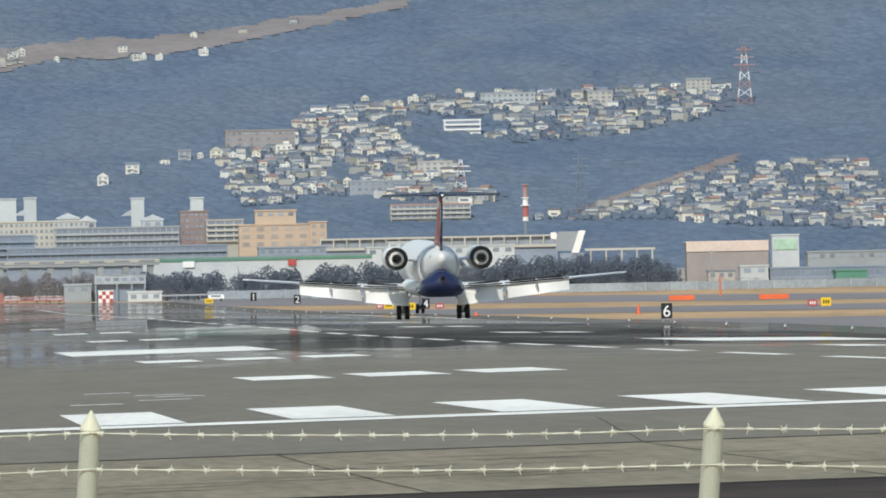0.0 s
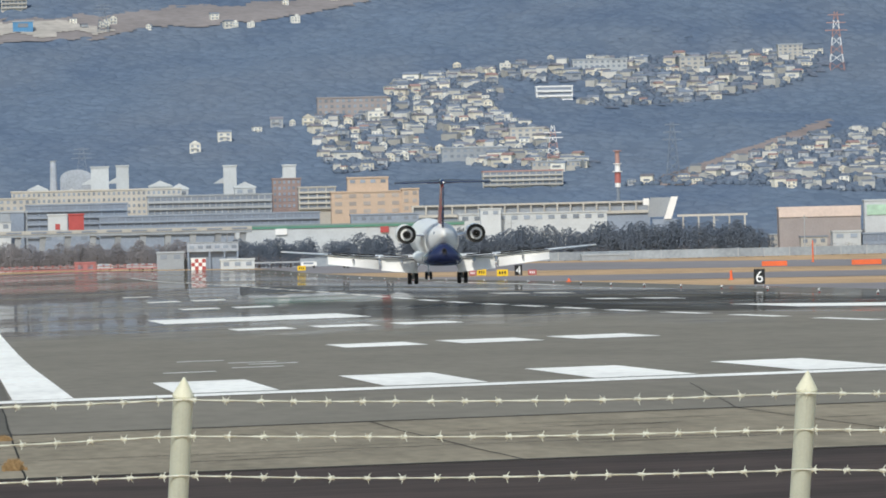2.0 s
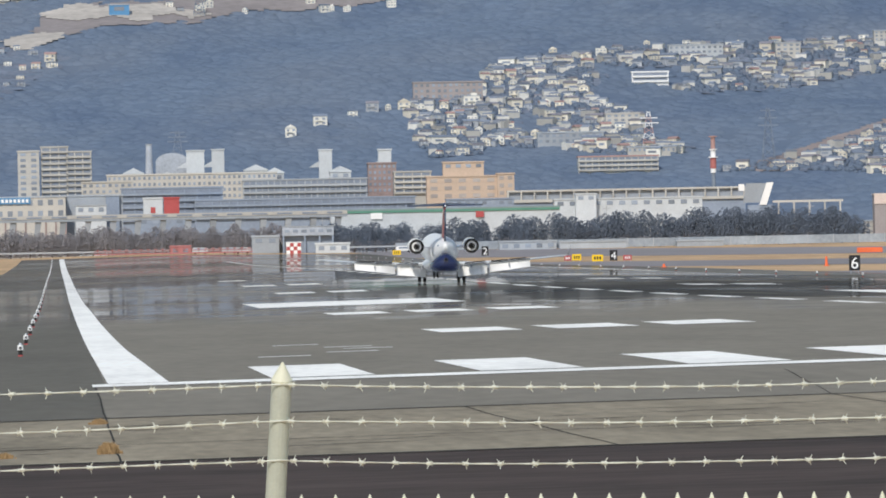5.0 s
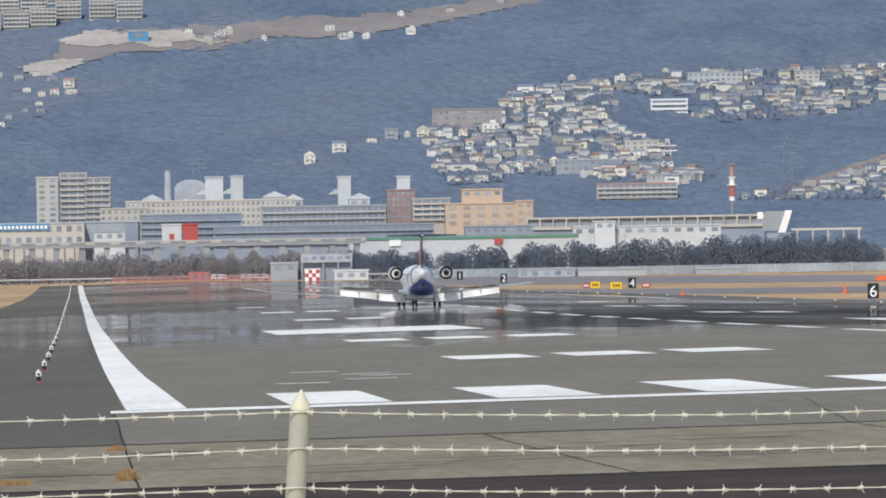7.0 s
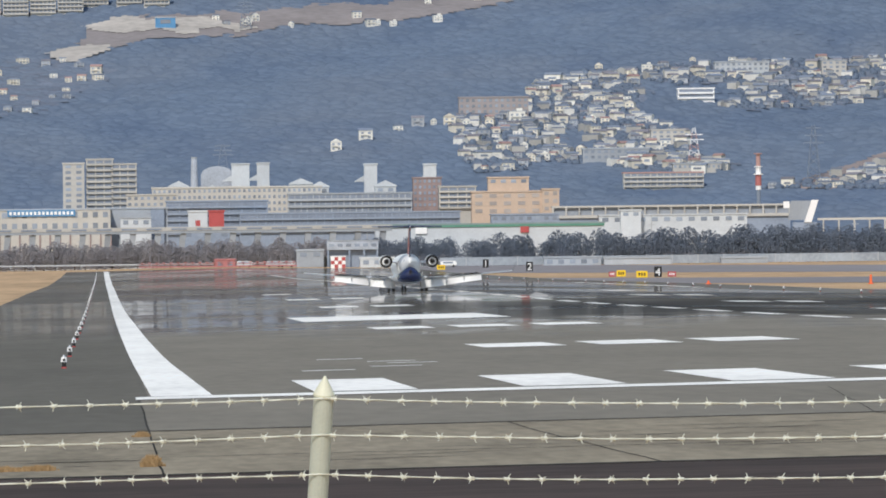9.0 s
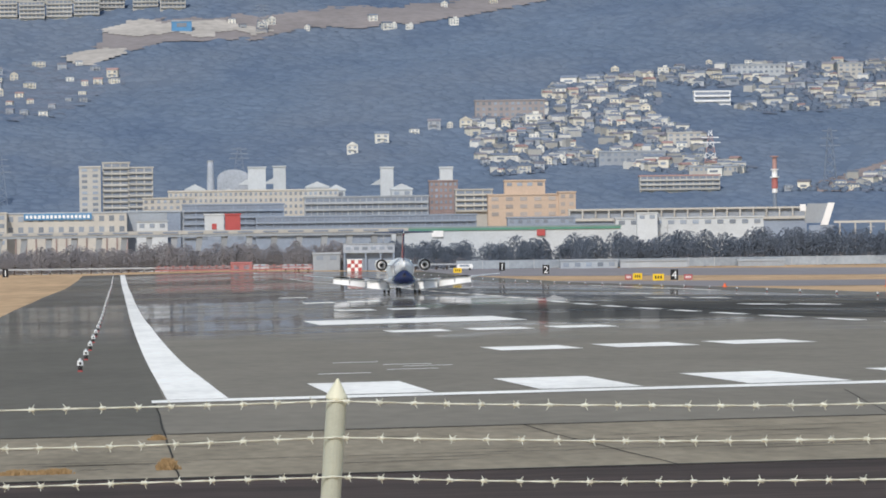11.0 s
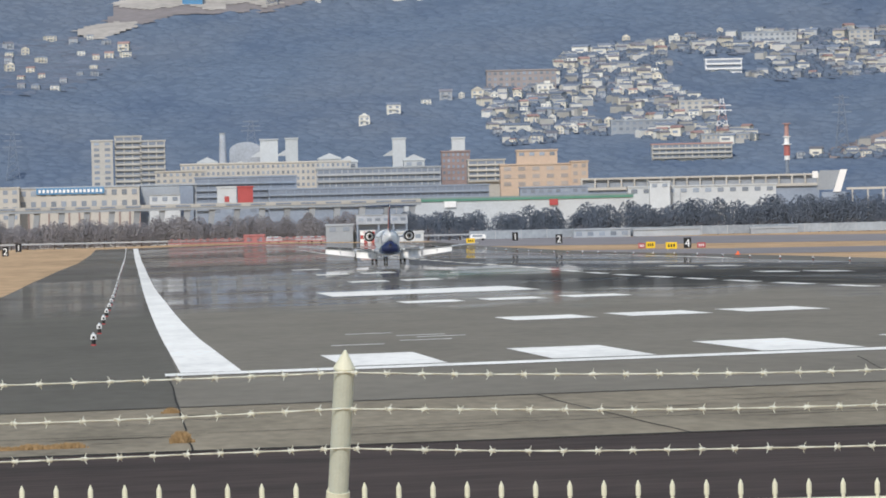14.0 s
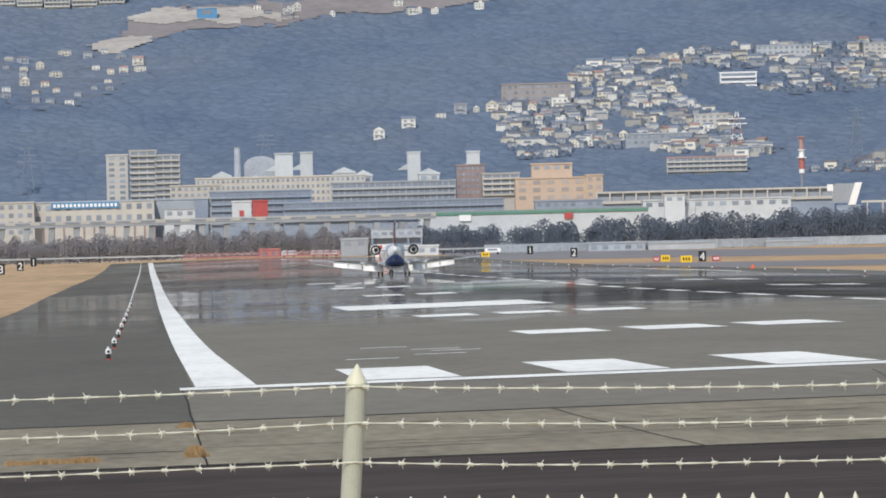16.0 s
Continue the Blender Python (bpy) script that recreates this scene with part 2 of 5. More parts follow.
def ribbon(name, material, x0, x1, y0, y1, lift, label, category, kind="structure", skew=0.0, nx=2, ny=None, name_parent=None):
    """A sheet laid on the ground; skew: metres by which its sides shift in x per metre of y."""
    bm = bmesh.new()
    ny = ny or max(1, int((y1 - y0) / 20))
    rows = []
    for j in range(ny + 1):
        y = y0 + (y1 - y0) * j / ny
        rows.append([bm.verts.new((x, y, gz(x, y) + lift)) for x in (x0 + (x1 - x0) * i / nx + skew * (y - y0) for i in range(nx + 1))])
    for a, b in zip(rows, rows[1:]):
        for i in range(nx):
            bm.faces.new((a[i], a[i + 1], b[i + 1], b[i])).smooth = True
    ob = part(name, bm, material, name_parent)
    return tagged(ob, label, category, "", kind)


def ground():
    bm = bmesh.new()
    xs = [-4000, -1500, -500, -200, -80, -30, -12, 1, 20, XC, 56, 74, 85, 100, 130, 200, 400, 900, 2000, 4000]
    ys = [-200, 0, 60, 140, 180, 232] + list(range(250, 3300, 20)) + list(range(3300, 5200, 200))
    rows = [[bm.verts.new((x, y, gz(x, y) - 0.03)) for x in xs] for y in ys]
    for a, b in zip(rows, rows[1:]):
        for i in range(len(xs) - 1):
            bm.faces.new((a[i], a[i + 1], b[i + 1], b[i])).smooth = True
    tagged(part("ground", bm, "grass"), "dry tan winter grass of the airfield", "ground", "", "structure")
    ribbon("runway", "asphalt", 1.0, 74, 232, 3010, 0.0, "long grey asphalt runway with shimmering surface", "runway", nx=8)
    ribbon("shoulder_end", "dark_asphalt", -10, 0.8, 184.4, 232, 0.0, "dark asphalt shoulder before the threshold", "shoulder", nx=2)
    ribbon("runway_shoulder", "dark_asphalt", -10, 1.0, 232, 3010, 0.0, "dark asphalt shoulder along the runway", "shoulder", nx=2)
    ribbon("runway_shoulder_far", "dark_asphalt", 74, 88, 186, 3010, 0.0, "dark asphalt shoulder along the runway", "shoulder", nx=2)
    ribbon("blast_pad", "asphalt", 0.8, 74, 184, 232, 0.0, "grey asphalt apron before the runway threshold", "pavement", nx=8)
    ribbon("concrete_pavement", "concrete", -60, 140, 143, 184, 0.0, "old stained concrete slabs beside the perimeter road", "pavement", nx=12, ny=4)
    ribbon("perimeter_road", "tar", -60, 140, 84, 143, 0.0, "dark brownish asphalt perimeter road", "road", nx=12, ny=4)
    # taxiways slanting away across the grass: near and far edges at x = 80, and their slant
    for near, far, k0, k1, x1 in ((300, 1238, 0.0, -1.6, 260), (1590, 2150, -2.7, -3.3, 230), (2620, 3420, -3.6, -4.4, 330)):
        bm = bmesh.new()
        cols = []
        for i in range(13):
            x = 88 + (x1 - 88) * i / 12
            a, z = near + k0 * (x - 80), far + k1 * (x - 80)
            cols.append([bm.verts.new((x, y, gz(x, y) + 0.012)) for y in (a + (z - a) * j / 24 for j in range(25))])
        for p, q in zip(cols, cols[1:]):
            for j in range(24):
                bm.faces.new((p[j], q[j], q[j + 1], p[j + 1])).smooth = True
        tagged(part("taxiway", bm, "taxi"), "grey asphalt taxiway across the dry grass", "taxiway", "", "structure")


ground()


def marking(x0, x1, y0, y1, group, label="white painted runway marking", name="runway_marking"):
    nx = max(1, int((x1 - x0) / 8))
    ob = ribbon(name, "paint", x0, x1, y0, y1, 0.012, label, "marking", nx=nx, ny=max(1, int((y1 - y0) / 12)))
    ob["group"] = group


def markings():
    # the long edge line, its sides shaped to fit the camera's view
    bm, prev = bmesh.new(), None
    for y in list(range(237, 700, 12)) + list(range(700, 2991, 30)):
        x = float(np.interp(y, (237, 340, 505, 885, 1200, 2990), (1.06, 0.97, 0.92, 0.86, 0.84, 0.7)))
        w = float(np.interp(y, (237, 337, 505, 650, 885, 1150, 2050, 2990), (1.38, 1.23, 1.18, 1.18, 1.02, 0.98, 1.25, 1.4)))
        row = [bm.verts.new((q, y, gz(q, y) + 0.012)) for q in (x, x + w)]
        if prev:
            bm.faces.new((prev[0], prev[1], row[1], row[0])).smooth = True
        prev = row
    tagged(part("edge_line", bm, "paint"), "white painted runway edge line", "marking", "edge lines", "structure")
    marking(73.0, 74.3, 1290, 1640, "edge lines", "white painted runway edge line", "edge_line")
    marking(0.7, 76, 231.0, 236.4, "threshold", "thin white transverse line at the threshold", "threshold_line")
    for i in range(6):
        for x in (4.77 + 4.75 * i, 2 * XC - 4.77 - 2.35 - 4.75 * i):
            marking(x, x + 2.35, 238, 268, "threshold stripes", "broad white threshold stripe", "threshold_stripe")
    for y0 in (382, 532):
        for i in range(3):
            for x in (13.9 + 4.25 * i, 2 * XC - 13.9 - 3.0 - 4.25 * i):
                marking(x, x + 3.0, y0, y0 + 22.5, "touchdown zone bars", "white touchdown zone bar", "touchdown_bar")
    for x in (12.1, 2 * XC - 24.6):
        marking(x, x + 12.5, 632, 692, "aiming points", "large white aiming point block", "aiming_point")
    for y0, k in ((832, 2), (982, 2), (1132, 1)):
        for i in range(k):
            for x in (17.5 + 4.25 * i, 2 * XC - 17.5 - 3.0 - 4.25 * i):
                marking(x, x + 3.0, y0, y0 + 22.5, "touchdown zone bars", "white touchdown zone bar", "touchdown_bar")
    for x, y in ((5.6, 296), (7.8, 306), (8.6, 318), (8.2, 326), (6.9, 340)):
        marking(x, x + 1.5, y, y + 1.6, "worn numerals", "thin worn strip of white paint", "worn_marking")
    for k in range(40):
        y0 = 330 + 50 * k
        marking(XC - 0.45, XC + 0.45, y0, y0 + 30, "centre line dashes", "white centre line dash", "centre_dash")


markings()

# ---------- aircraft
def section(y, zc, rx, rz, k=24, x=0.0):
    return [(x + rx * math.cos(2 * math.pi * i / k), y, zc + rz * math.sin(2 * math.pi * i / k)) for i in range(k)]


def wing_section(x, yl, chord, z, thick, droop=0.0):
    """An aerofoil ring at x: leading edge at yl, chord aft, trailing edge lowered by droop."""
    pts = []
    for s, tt in ((0, 0), (0.06, 0.6), (0.25, 1.0), (0.55, 0.85), (0.8, 0.45), (1.0, 0.06)):
        pts.append((x, yl - chord * s, z + thick * tt * 0.5 - droop * s))
    for s, tt in ((1.0, 0.06), (0.8, 0.35), (0.55, 0.7), (0.25, 0.8), (0.06, 0.5)):
        pts.append((x, yl - chord * s, z - thick * tt * 0.5 - droop * s))
    return pts


def ring_tube(r0, r1, y0, y1, x, z, k=28, bm=None):
    """A hollow tube along y with walls between r1 (inside) and r0."""
    def c(r, y):
        return [(x + r * math.cos(2 * math.pi * i / k), y, z + r * math.sin(2 * math.pi * i / k)) for i in range(k)]
    rings = [c(r0, y0), c(r0, y1), c(r1, y1), c(r1, y0)]
    return loft(rings + [rings[0]], bm, cap=False, smooth=False)


def jet():
    jet_ob = tagged(new("regional_jet"), "white twin-engine regional jet with navy tail cone and crimson fin, landing", "aircraft")
    # fuselage: nose ahead (+y), foot of the main wheels at the origin
    st = [(19.2, 2.35, 0.05, 0.05), (18.9, 2.4, 0.42, 0.4), (18.0, 2.5, 0.85, 0.8), (16.6, 2.8, 1.22, 1.22), (15, 2.9, 1.38, 1.38), (6, 2.95, 1.4, 1.4), (-3, 2.95, 1.4, 1.4),
          (-5.5, 3.0, 1.34, 1.33), (-7.5, 3.06, 1.15, 1.2)]
    part("fuselage", loft([section(*s) for s in st]), "skin", jet_ob, "white fuselage")
    cone = [(-7.5, 3.06, 1.15, 1.2), (-8.4, 3.18, 0.9, 1.0), (-9.6, 3.38, 0.56, 0.68), (-10.6, 3.55, 0.25, 0.34), (-11.0, 3.62, 0.06, 0.1)]
    part("tail_cone", loft([section(*s) for s in cone]), "skin", jet_ob, "white upper tail cone")
    pod = [(-5.0, 1.75, 0.9, 0.45), (-6.6, 1.84, 1.36, 0.68), (-8.8, 1.92, 1.40, 0.76), (-9.9, 1.98, 1.28, 0.74), (-10.7, 2.10, 1.0, 0.6), (-11.1, 2.16, 0.6, 0.38), (-11.25, 2.2, 0.2, 0.12)]
    def pod_ring(y, zc, rx, rz, k=28):
        ring = []
        for i in range(k):
            c, sn = math.cos(2 * math.pi * i / k), math.sin(2 * math.pi * i / k)
            if sn < 0:
                # flat-bottomed lower half
                c, sn = math.copysign(abs(c) ** 0.55, c), -abs(sn) ** 0.7
            ring.append((rx * c * (1 - 0.46 * max(0.0, sn)), y, zc + rz * sn * (1.35 if sn > 0 else 0.85)))
        return ring
    part("tail_pod", loft([pod_ring(*s) for s in pod]), "navy", jet_ob, "navy blue lower tail")
    part("auxiliary_exhaust", ring_tube(0.17, 0.12, -11.2, -11.5, 0, 2.4, 14), "nozzle", jet_ob)
    for sgn in (-1, 1):
        part("tail_strake", loft([section(y, 1.95, r, r * 0.5, 10, sgn * 1.0) for y, r in ((-6.0, 0.1), (-7.4, 0.3), (-8.6, 0.26), (-9.4, 0.05))]), "tin", jet_ob)
    mid = [(8.2, 1.85, 0.5, 0.2), (6.5, 1.72, 1.5, 0.55), (1.5, 1.7, 1.75, 0.62), (-2.5, 1.75, 1.6, 0.6), (-4.8, 1.9, 0.9, 0.45)]
    part("wing_fairing", loft([section(*s) for s in mid]), "skin", jet_ob)
    for sgn in (-1, 1):
        w = part("wing", loft([wing_section(sgn * x, yl, c, z, t) for x, yl, c, z, t in
                 ((0.6, 5.6, 5.4, 1.60, 0.50), (3.6, 2.9, 3.5, 1.74, 0.34), (7.9, 0.2, 2.2, 2.06, 0.20), (11.3, -1.75, 1.15, 2.40, 0.11))]), "skin", jet_ob, "white swept wing")
        part("winglet", loft([wing_section(sgn * x, yl, c, z, t) for x, yl, c, z, t in
             ((11.3, -1.75, 1.15, 2.42, 0.10), (11.5, -2.15, 0.9, 2.7, 0.06), (11.62, -2.65, 0.45, 3.25, 0.03))]), "darkskin", w, "slim grey winglet")
        for x0, x1, y0, y1, z0, z1, c0, c1 in ((1.45, 4.1, 0.35, -0.35, 1.56, 1.70, 1.45, 1.25), (4.25, 7.95, -0.4, -1.75, 1.72, 2.0, 1.15, 0.85)):
            rings = []
            for x, y, z, c in ((x0, y0, z0, c0), (x1, y1, z1, c1)):
                rings.append(wing_section(sgn * x, y, c * 0.75, z, 0.16, c * 0.66))
            # solid dark strip added for the shade between wing and flap
            part("slot_shade_strip", loft([wing_section(sgn * x, y - 0.1, 0.16, z + 0.13, 0.09) for x, y, z in ((x0, y0, z0), (x1, y1, z1))]), "nozzle", w, "dark strip standing in for the shaded gap over the flap")
            part("flap", loft(rings), "skin", w, "white flap, fully lowered")
        for x0, x1, y0, z0 in ((2.1, 3.9, -0.15, 1.80), (4.5, 6.0, -0.7, 1.94), (6.1, 7.6, -1.2, 2.06)):
            part("spoiler", loft([wing_section(sgn * x, y0 - 0.35 * (x - x0), 0.45, z0 + 0.07 * (x - x0), 0.04, -0.1) for x in (x0, x1)]), "nozzle", w, "dark underside of a raised spoiler")
        part("aileron", loft([wing_section(sgn * 8.0, -1.75, 0.5, 2.1, 0.07), wing_section(sgn * 11.0, -2.65, 0.35, 2.36, 0.05)]), "tin", w)
        for xf in (2.6, 4.2, 6.1):
            part("flap_track", loft([section(y, z, r, r * 1.3, 10, sgn * xf) for y, z, r in ((1.4, 1.6, 0.04), (0.6, 1.5, 0.13), (-0.6 - 0.12 * xf, 1.45 + 0.03 * xf, 0.12), (-1.3 - 0.12 * xf, 1.3 + 0.03 * xf, 0.03))]), "tin", w)
        # engine
        ex, ez, er = sgn * 2.48, 3.52, 0.88
        e = part("engine", loft([section(y, ez, r * er, r * er, 28, ex) for y, r in ((-3.2, 0.68), (-3.5, 0.73), (-4.6, 0.78), (-6.2, 0.77), (-7.1, 0.74))] +
                 [section(y, ez, r * er, r * er, 28, ex) for y, r in ((-7.1, 0.68), (-6.0, 0.66))], cap=False), "skin", jet_ob, "white engine nacelle")
        part("exhaust_lip", ring_tube(0.76 * er, 0.50 * er, -7.05, -7.32, ex, ez), "nozzle", e, "dark scorched exhaust lip")
        # duct made shallow and pale so that its inside looks sunlit
        part("bypass_duct", loft([section(y, ez, r * er, r * er, 28, ex) for y, r in ((-7.28, 0.5), (-7.22, 0.49), (-7.18, 0.30))], cap=True), "duct", e, "pale bypass duct")
        part("core_nozzle", ring_tube(0.31 * er, 0.22 * er, -6.4, -7.8, ex, ez, 20), "nozzle", e, "dark core nozzle")
        part("exhaust_plug", loft([section(y, ez, r, r, 16, ex) for y, r in ((-6.1, 0.24), (-7.3, 0.17), (-8.0, 0.03))]), "nozzle", e)
        part("intake_lip", ring_tube(0.78 * er, 0.66 * er, -3.1, -3.35, ex, ez), "tin", e)
        part("pylon", loft([wing_section(sgn * 1.0, -3.9, 2.6, 3.35, 0.26), wing_section(sgn * 1.85, -4.0, 2.4, 3.45, 0.22)]), "skin", jet_ob, "white engine pylon")
        # main gear
        gx = sgn * 1.78
        g = part("main_gear", rod((gx, 0, 0.42), (sgn * 1.7, 0.1, 1.6), 0.10, rod((gx - 0.34, 0, 0.42), (gx + 0.34, 0, 0.42), 0.07), 12), "steel", jet_ob, "steel main landing gear leg")
        part("gear_brace", rod((gx, 0.05, 0.9), (sgn * 1.1, 0.2, 1.6), 0.05), "steel", g)
        part("gear_door", box(0.05, 0.9, 0.65, gx + sgn * 0.22, 0.05, 0.95, None, 0.015), "skin", g)
        for o in (-0.24, 0.24):
            wh = part("wheel", ring_tube(0.42, 0.22, -0.13, 0.13, 0, 0, 24), "rubber", None, "black main wheel")
            part("hub", rod((0, -0.10, 0), (0, 0.10, 0), 0.22, None, 16), "steel", wh)
            wh.parent = g
            wh.matrix_basis = pose(gx + o, 0, 0.42, 0, 0, 90)
    # fin and tailplane
    fin = bmesh.new()

    def fin_ring(y0, chord, z, t):
        return [(t * sx * w, y0 - chord * s, z) for s, w, sx in ((0, 0.1, 1), (0.25, 1, 1), (0.6, 0.8, 1), (1, 0.1, 1), (1, 0.1, -1), (0.6, 0.8, -1), (0.25, 1, -1), (0, 0.1, -1))]
    part("fin", loft([fin_ring(-4.6, 4.6, 3.9, 0.22), fin_ring(-6.3, 3.9, 5.0, 0.18), fin_ring(-8.0, 3.2, 6.3, 0.14), fin_ring(-8.6, 3.0, 7.2, 0.13)], fin), "crimson", jet_ob, "crimson fin")
    part("rudder", loft([fin_ring(-9.25, 0.75, 3.95, 0.10), fin_ring(-11.2, 0.7, 6.9, 0.07)]), "navy", jet_ob, "navy rudder")
    part("fin_fillet", loft([section(y, z, r, r * 0.9, 16) for y, z, r in ((-3.2, 4.2, 0.08), (-5.2, 4.2, 0.30), (-8.4, 4.0, 0.34), (-10.2, 3.7, 0.12))]), "skin", jet_ob)
    part("tailplane_bullet", loft([section(y, 7.26, r, r, 14) for y, r in ((-7.9, 0.05), (-8.6, 0.2), (-10.8, 0.22), (-12.2, 0.05))]), "navy", jet_ob)
    for sgn in (-1, 1):
        tp = part("tailplane", loft([wing_section(sgn * x, yl, c, z, t) for x, yl, c, z, t in ((0.1, -8.5, 2.4, 7.27, 0.34), (3.4, -10.6, 1.1, 7.25, 0.16))]), "darkskin", jet_ob, "dark grey tailplane")
        part("elevator", loft([wing_section(sgn * 0.25, -10.9, 0.55, 7.25, 0.16), wing_section(sgn * 3.3, -11.6, 0.35, 7.24, 0.10)]), "navy", tp, "dark elevator")
    # nose gear
    ng = part("nose_gear", rod((0, 14.6, 0.3), (0, 14.7, 1.7), 0.07, rod((-0.22, 14.6, 0.28), (0.22, 14.6, 0.28), 0.05), 10), "steel", jet_ob)
    for o in (-0.17, 0.17):
        wh = part("wheel", ring_tube(0.28, 0.15, -0.09, 0.09, 0, 0, 20), "rubber", None, "black nose wheel")
        part("hub", rod((0, -0.07, 0), (0, 0.07, 0), 0.15, None, 12), "steel", wh)
        wh.parent = ng
        wh.matrix_basis = pose(o, 14.6, 0.28, 0, 0, 90)
    part("tail_light", rod((0, -12.15, 7.26), (0, -12.35, 7.26), 0.07), "signwhite", jet_ob)
    for i, w in enumerate((0.1, 0.09, 0.1, 0.05)):
        part("marking", box(w, 0.02, 0.16, -0.62 + 0.16 * i, -9.35 + 0.02 * i, 3.55), "roof_grey", jet_ob)
    return jet_ob


JET = jet()
LEGS = [o for o in JET.children if o.name.split(".")[0] in ("main_gear", "nose_gear")]

# seconds, x, y, height of the engines' axis
FLIGHT = [
    (0, 33.27, 620, 5.19),
    (0.5, 33.54, 654, 4.91),
    (1, 33.78, 688, 4.97),
    (1.5, 33.97, 721, 5.13),
    (2, 34.18, 755, 5.25),
    (2.5, 34.28, 788, 5.03),
    (3, 34.43, 822, 4.53),
    (3.5, 34.53, 855, 3.91),
    (4, 34.62, 888, 3.63),
    (4.5, 34.78, 921, 3.77),
    (4.7, 34.82, 934, 3.71),
    (7, 34.31, 1050, 4.06),
    (7.5, 33.93, 1073, 4.04),
    (8, 33.59, 1096, 4.07),
    (8.5, 33.37, 1118, 4.17),
    (9, 33.19, 1140, 4.13),
    (11.5, 32.72, 1235, 4.25),
    (12, 32.51, 1253, 4.36),
    (12.5, 32.37, 1271, 4.33),
    (13, 32.32, 1289, 4.42),
    (13.5, 32.30, 1306, 4.45),
    (14, 32.40, 1323, 4.43),
    (14.5, 32.53, 1340, 4.45),
    (15, 32.57, 1356, 4.55),
    (15.5, 32.63, 1372, 4.61),
    (16, 32.71, 1387, 4.63),
]


def strut(t):
    """How far the gear legs are pushed in: hanging in the air, loaded on the ground."""
    return float(np.interp(t, (0, 3.0, 4.0, 5.8), (-0.2, -0.2, 0.0, 0.28)))


def motions():
    rows = []
    for t, x, y, ze in FLIGHT:
        floor = gz(x, y)
        air = max(0.0, ze - 3.52 + 0.25 - floor) if t < 4.6 else 0.0
        pitch = 1.3
        if t < 4.8:
            # the main wheels stay the lowest point, nose raised
            rows.append((t, pose(x, y, floor + air, pitch)))
        else:
            rows.append((t, pose(x, y, floor, math.degrees(math.atan2(gz(x, y + 14) - gz(x, y), 14)))))
    # the struts take the weight after touchdown
    flat = []
    for t, m in rows:
        flat.append((t, Matrix.Translation((0, 0, -max(0.0, strut(t)))) @ m))
    walk(JET, flat)
    for leg in LEGS:
        walk(leg, [(t, pose(0, 0, strut(t))) for t, _ in rows])



# ---------- hillside
HY0 = 3640.0


def hz(x, y):
    """Height of the wooded mountain."""
    r = max(0.0, y - HY0)
    z = 5.8 + 0.128 * r
    k = min(1.0, r / 300)
    z += k * 9.0 * noise.noise(Vector((x / 210, y / 260, 0.3))) + k * 3.5 * noise.noise(Vector((x / 70, y / 90, 4.3)))
    return z


def relief(x, y):
    """Crown-sized relief of the woods."""
    k = min(1.0, max(0.0, y - HY0) / 120)
    return k * (0.4 * noise.noise(Vector((x / 11, y / 18, 9.1))) + 0.10 * noise.noise(Vector((x / 3.2, y / 4.5, 2.7))))


def on_hill(a, e):
    """Where the sight line with bearing a and rise e (mrad) meets the mountain."""
    y = HY0 + 10
    while y < 4930:
        if hz(a * y / 1000, y) >= EYE + e * y / 1000:
            break
        y += 3
    x = a * y / 1000
    return x, y, hz(x, y)


def inside(p, poly):
    c, j = False, len(poly) - 1
    for i in range(len(poly)):
        (xi, yi), (xj, yj) = poly[i], poly[j]
        if (yi > p[1]) != (yj > p[1]) and p[0] < (xj - xi) * (p[1] - yi) / (yj - yi) + xi:
            c = not c
        j = i
    return c


TOWN = [
    [(32.8, 14.3), (36.1, 15.4), (40.4, 16.1), (41.5, 17.5), (44.3, 18.6), (47.0, 19.1), (49.6, 19.0), (51.3, 18.3), (51.5, 16.7), (50.8, 15.3), (52.3, 14.1), (55.5, 13.3), (55.9, 11.2), (57.3, 10.4), (60.0, 10.1), (59.7, 9.4), (56.5, 9.2), (49.2, 9.8), (47.1, 10.8), (46.8, 12.9), (45.0, 13.8), (43.7, 13.1), (43.3, 11.7), (46.3, 11.1), (46.3, 10.1), (41.4, 10.5), (39.8, 9.6), (36.0, 9.5), (34.4, 11.0), (34.2, 13.1)],
    [(51.3, 18.3), (51.8, 19.4), (57.2, 19.7), (68.5, 19.9), (77.2, 19.9), (82.3, 20.1), (82.4, 18.3), (79.3, 16.9), (73.9, 15.8), (69.5, 15.4), (64.7, 15.3), (60.4, 15.2), (59.0, 15.6), (61.0, 16.1), (60.1, 17.5), (59.1, 17.9), (55.0, 17.6)],
    [(62.7, 7.7), (71.3, 9.0), (79.1, 11.6), (85.9, 12.5), (93.4, 12.5), (98.8, 10.7), (109.5, 9.9), (109.4, 6.2), (97.0, 6.3), (81.5, 6.8), (74.5, 7.5)],
    [(-16.3, 20.5), (-6.1, 20.6), (-1.5, 20.7), (1.4, 19.3), (-2.4, 17.3), (-6.2, 15.5), (-11.1, 15.3), (-16.4, 17.0)],
]
BARE = [
    [(-1.6, 23.9), (1.3, 24.4), (4.0, 24.6), (8.8, 24.6), (11.5, 24.1), (14.7, 23.7), (15.2, 23.4), (11.0, 23.2), (5.6, 23.4), (3.4, 23.1), (-0.3, 23.2)],
    [(-5.2, 21.3), (-3.6, 21.8), (0.7, 22.0), (1.3, 21.7), (-0.9, 20.9), (-2.0, 20.5), (-3.6, 20.3)],
]
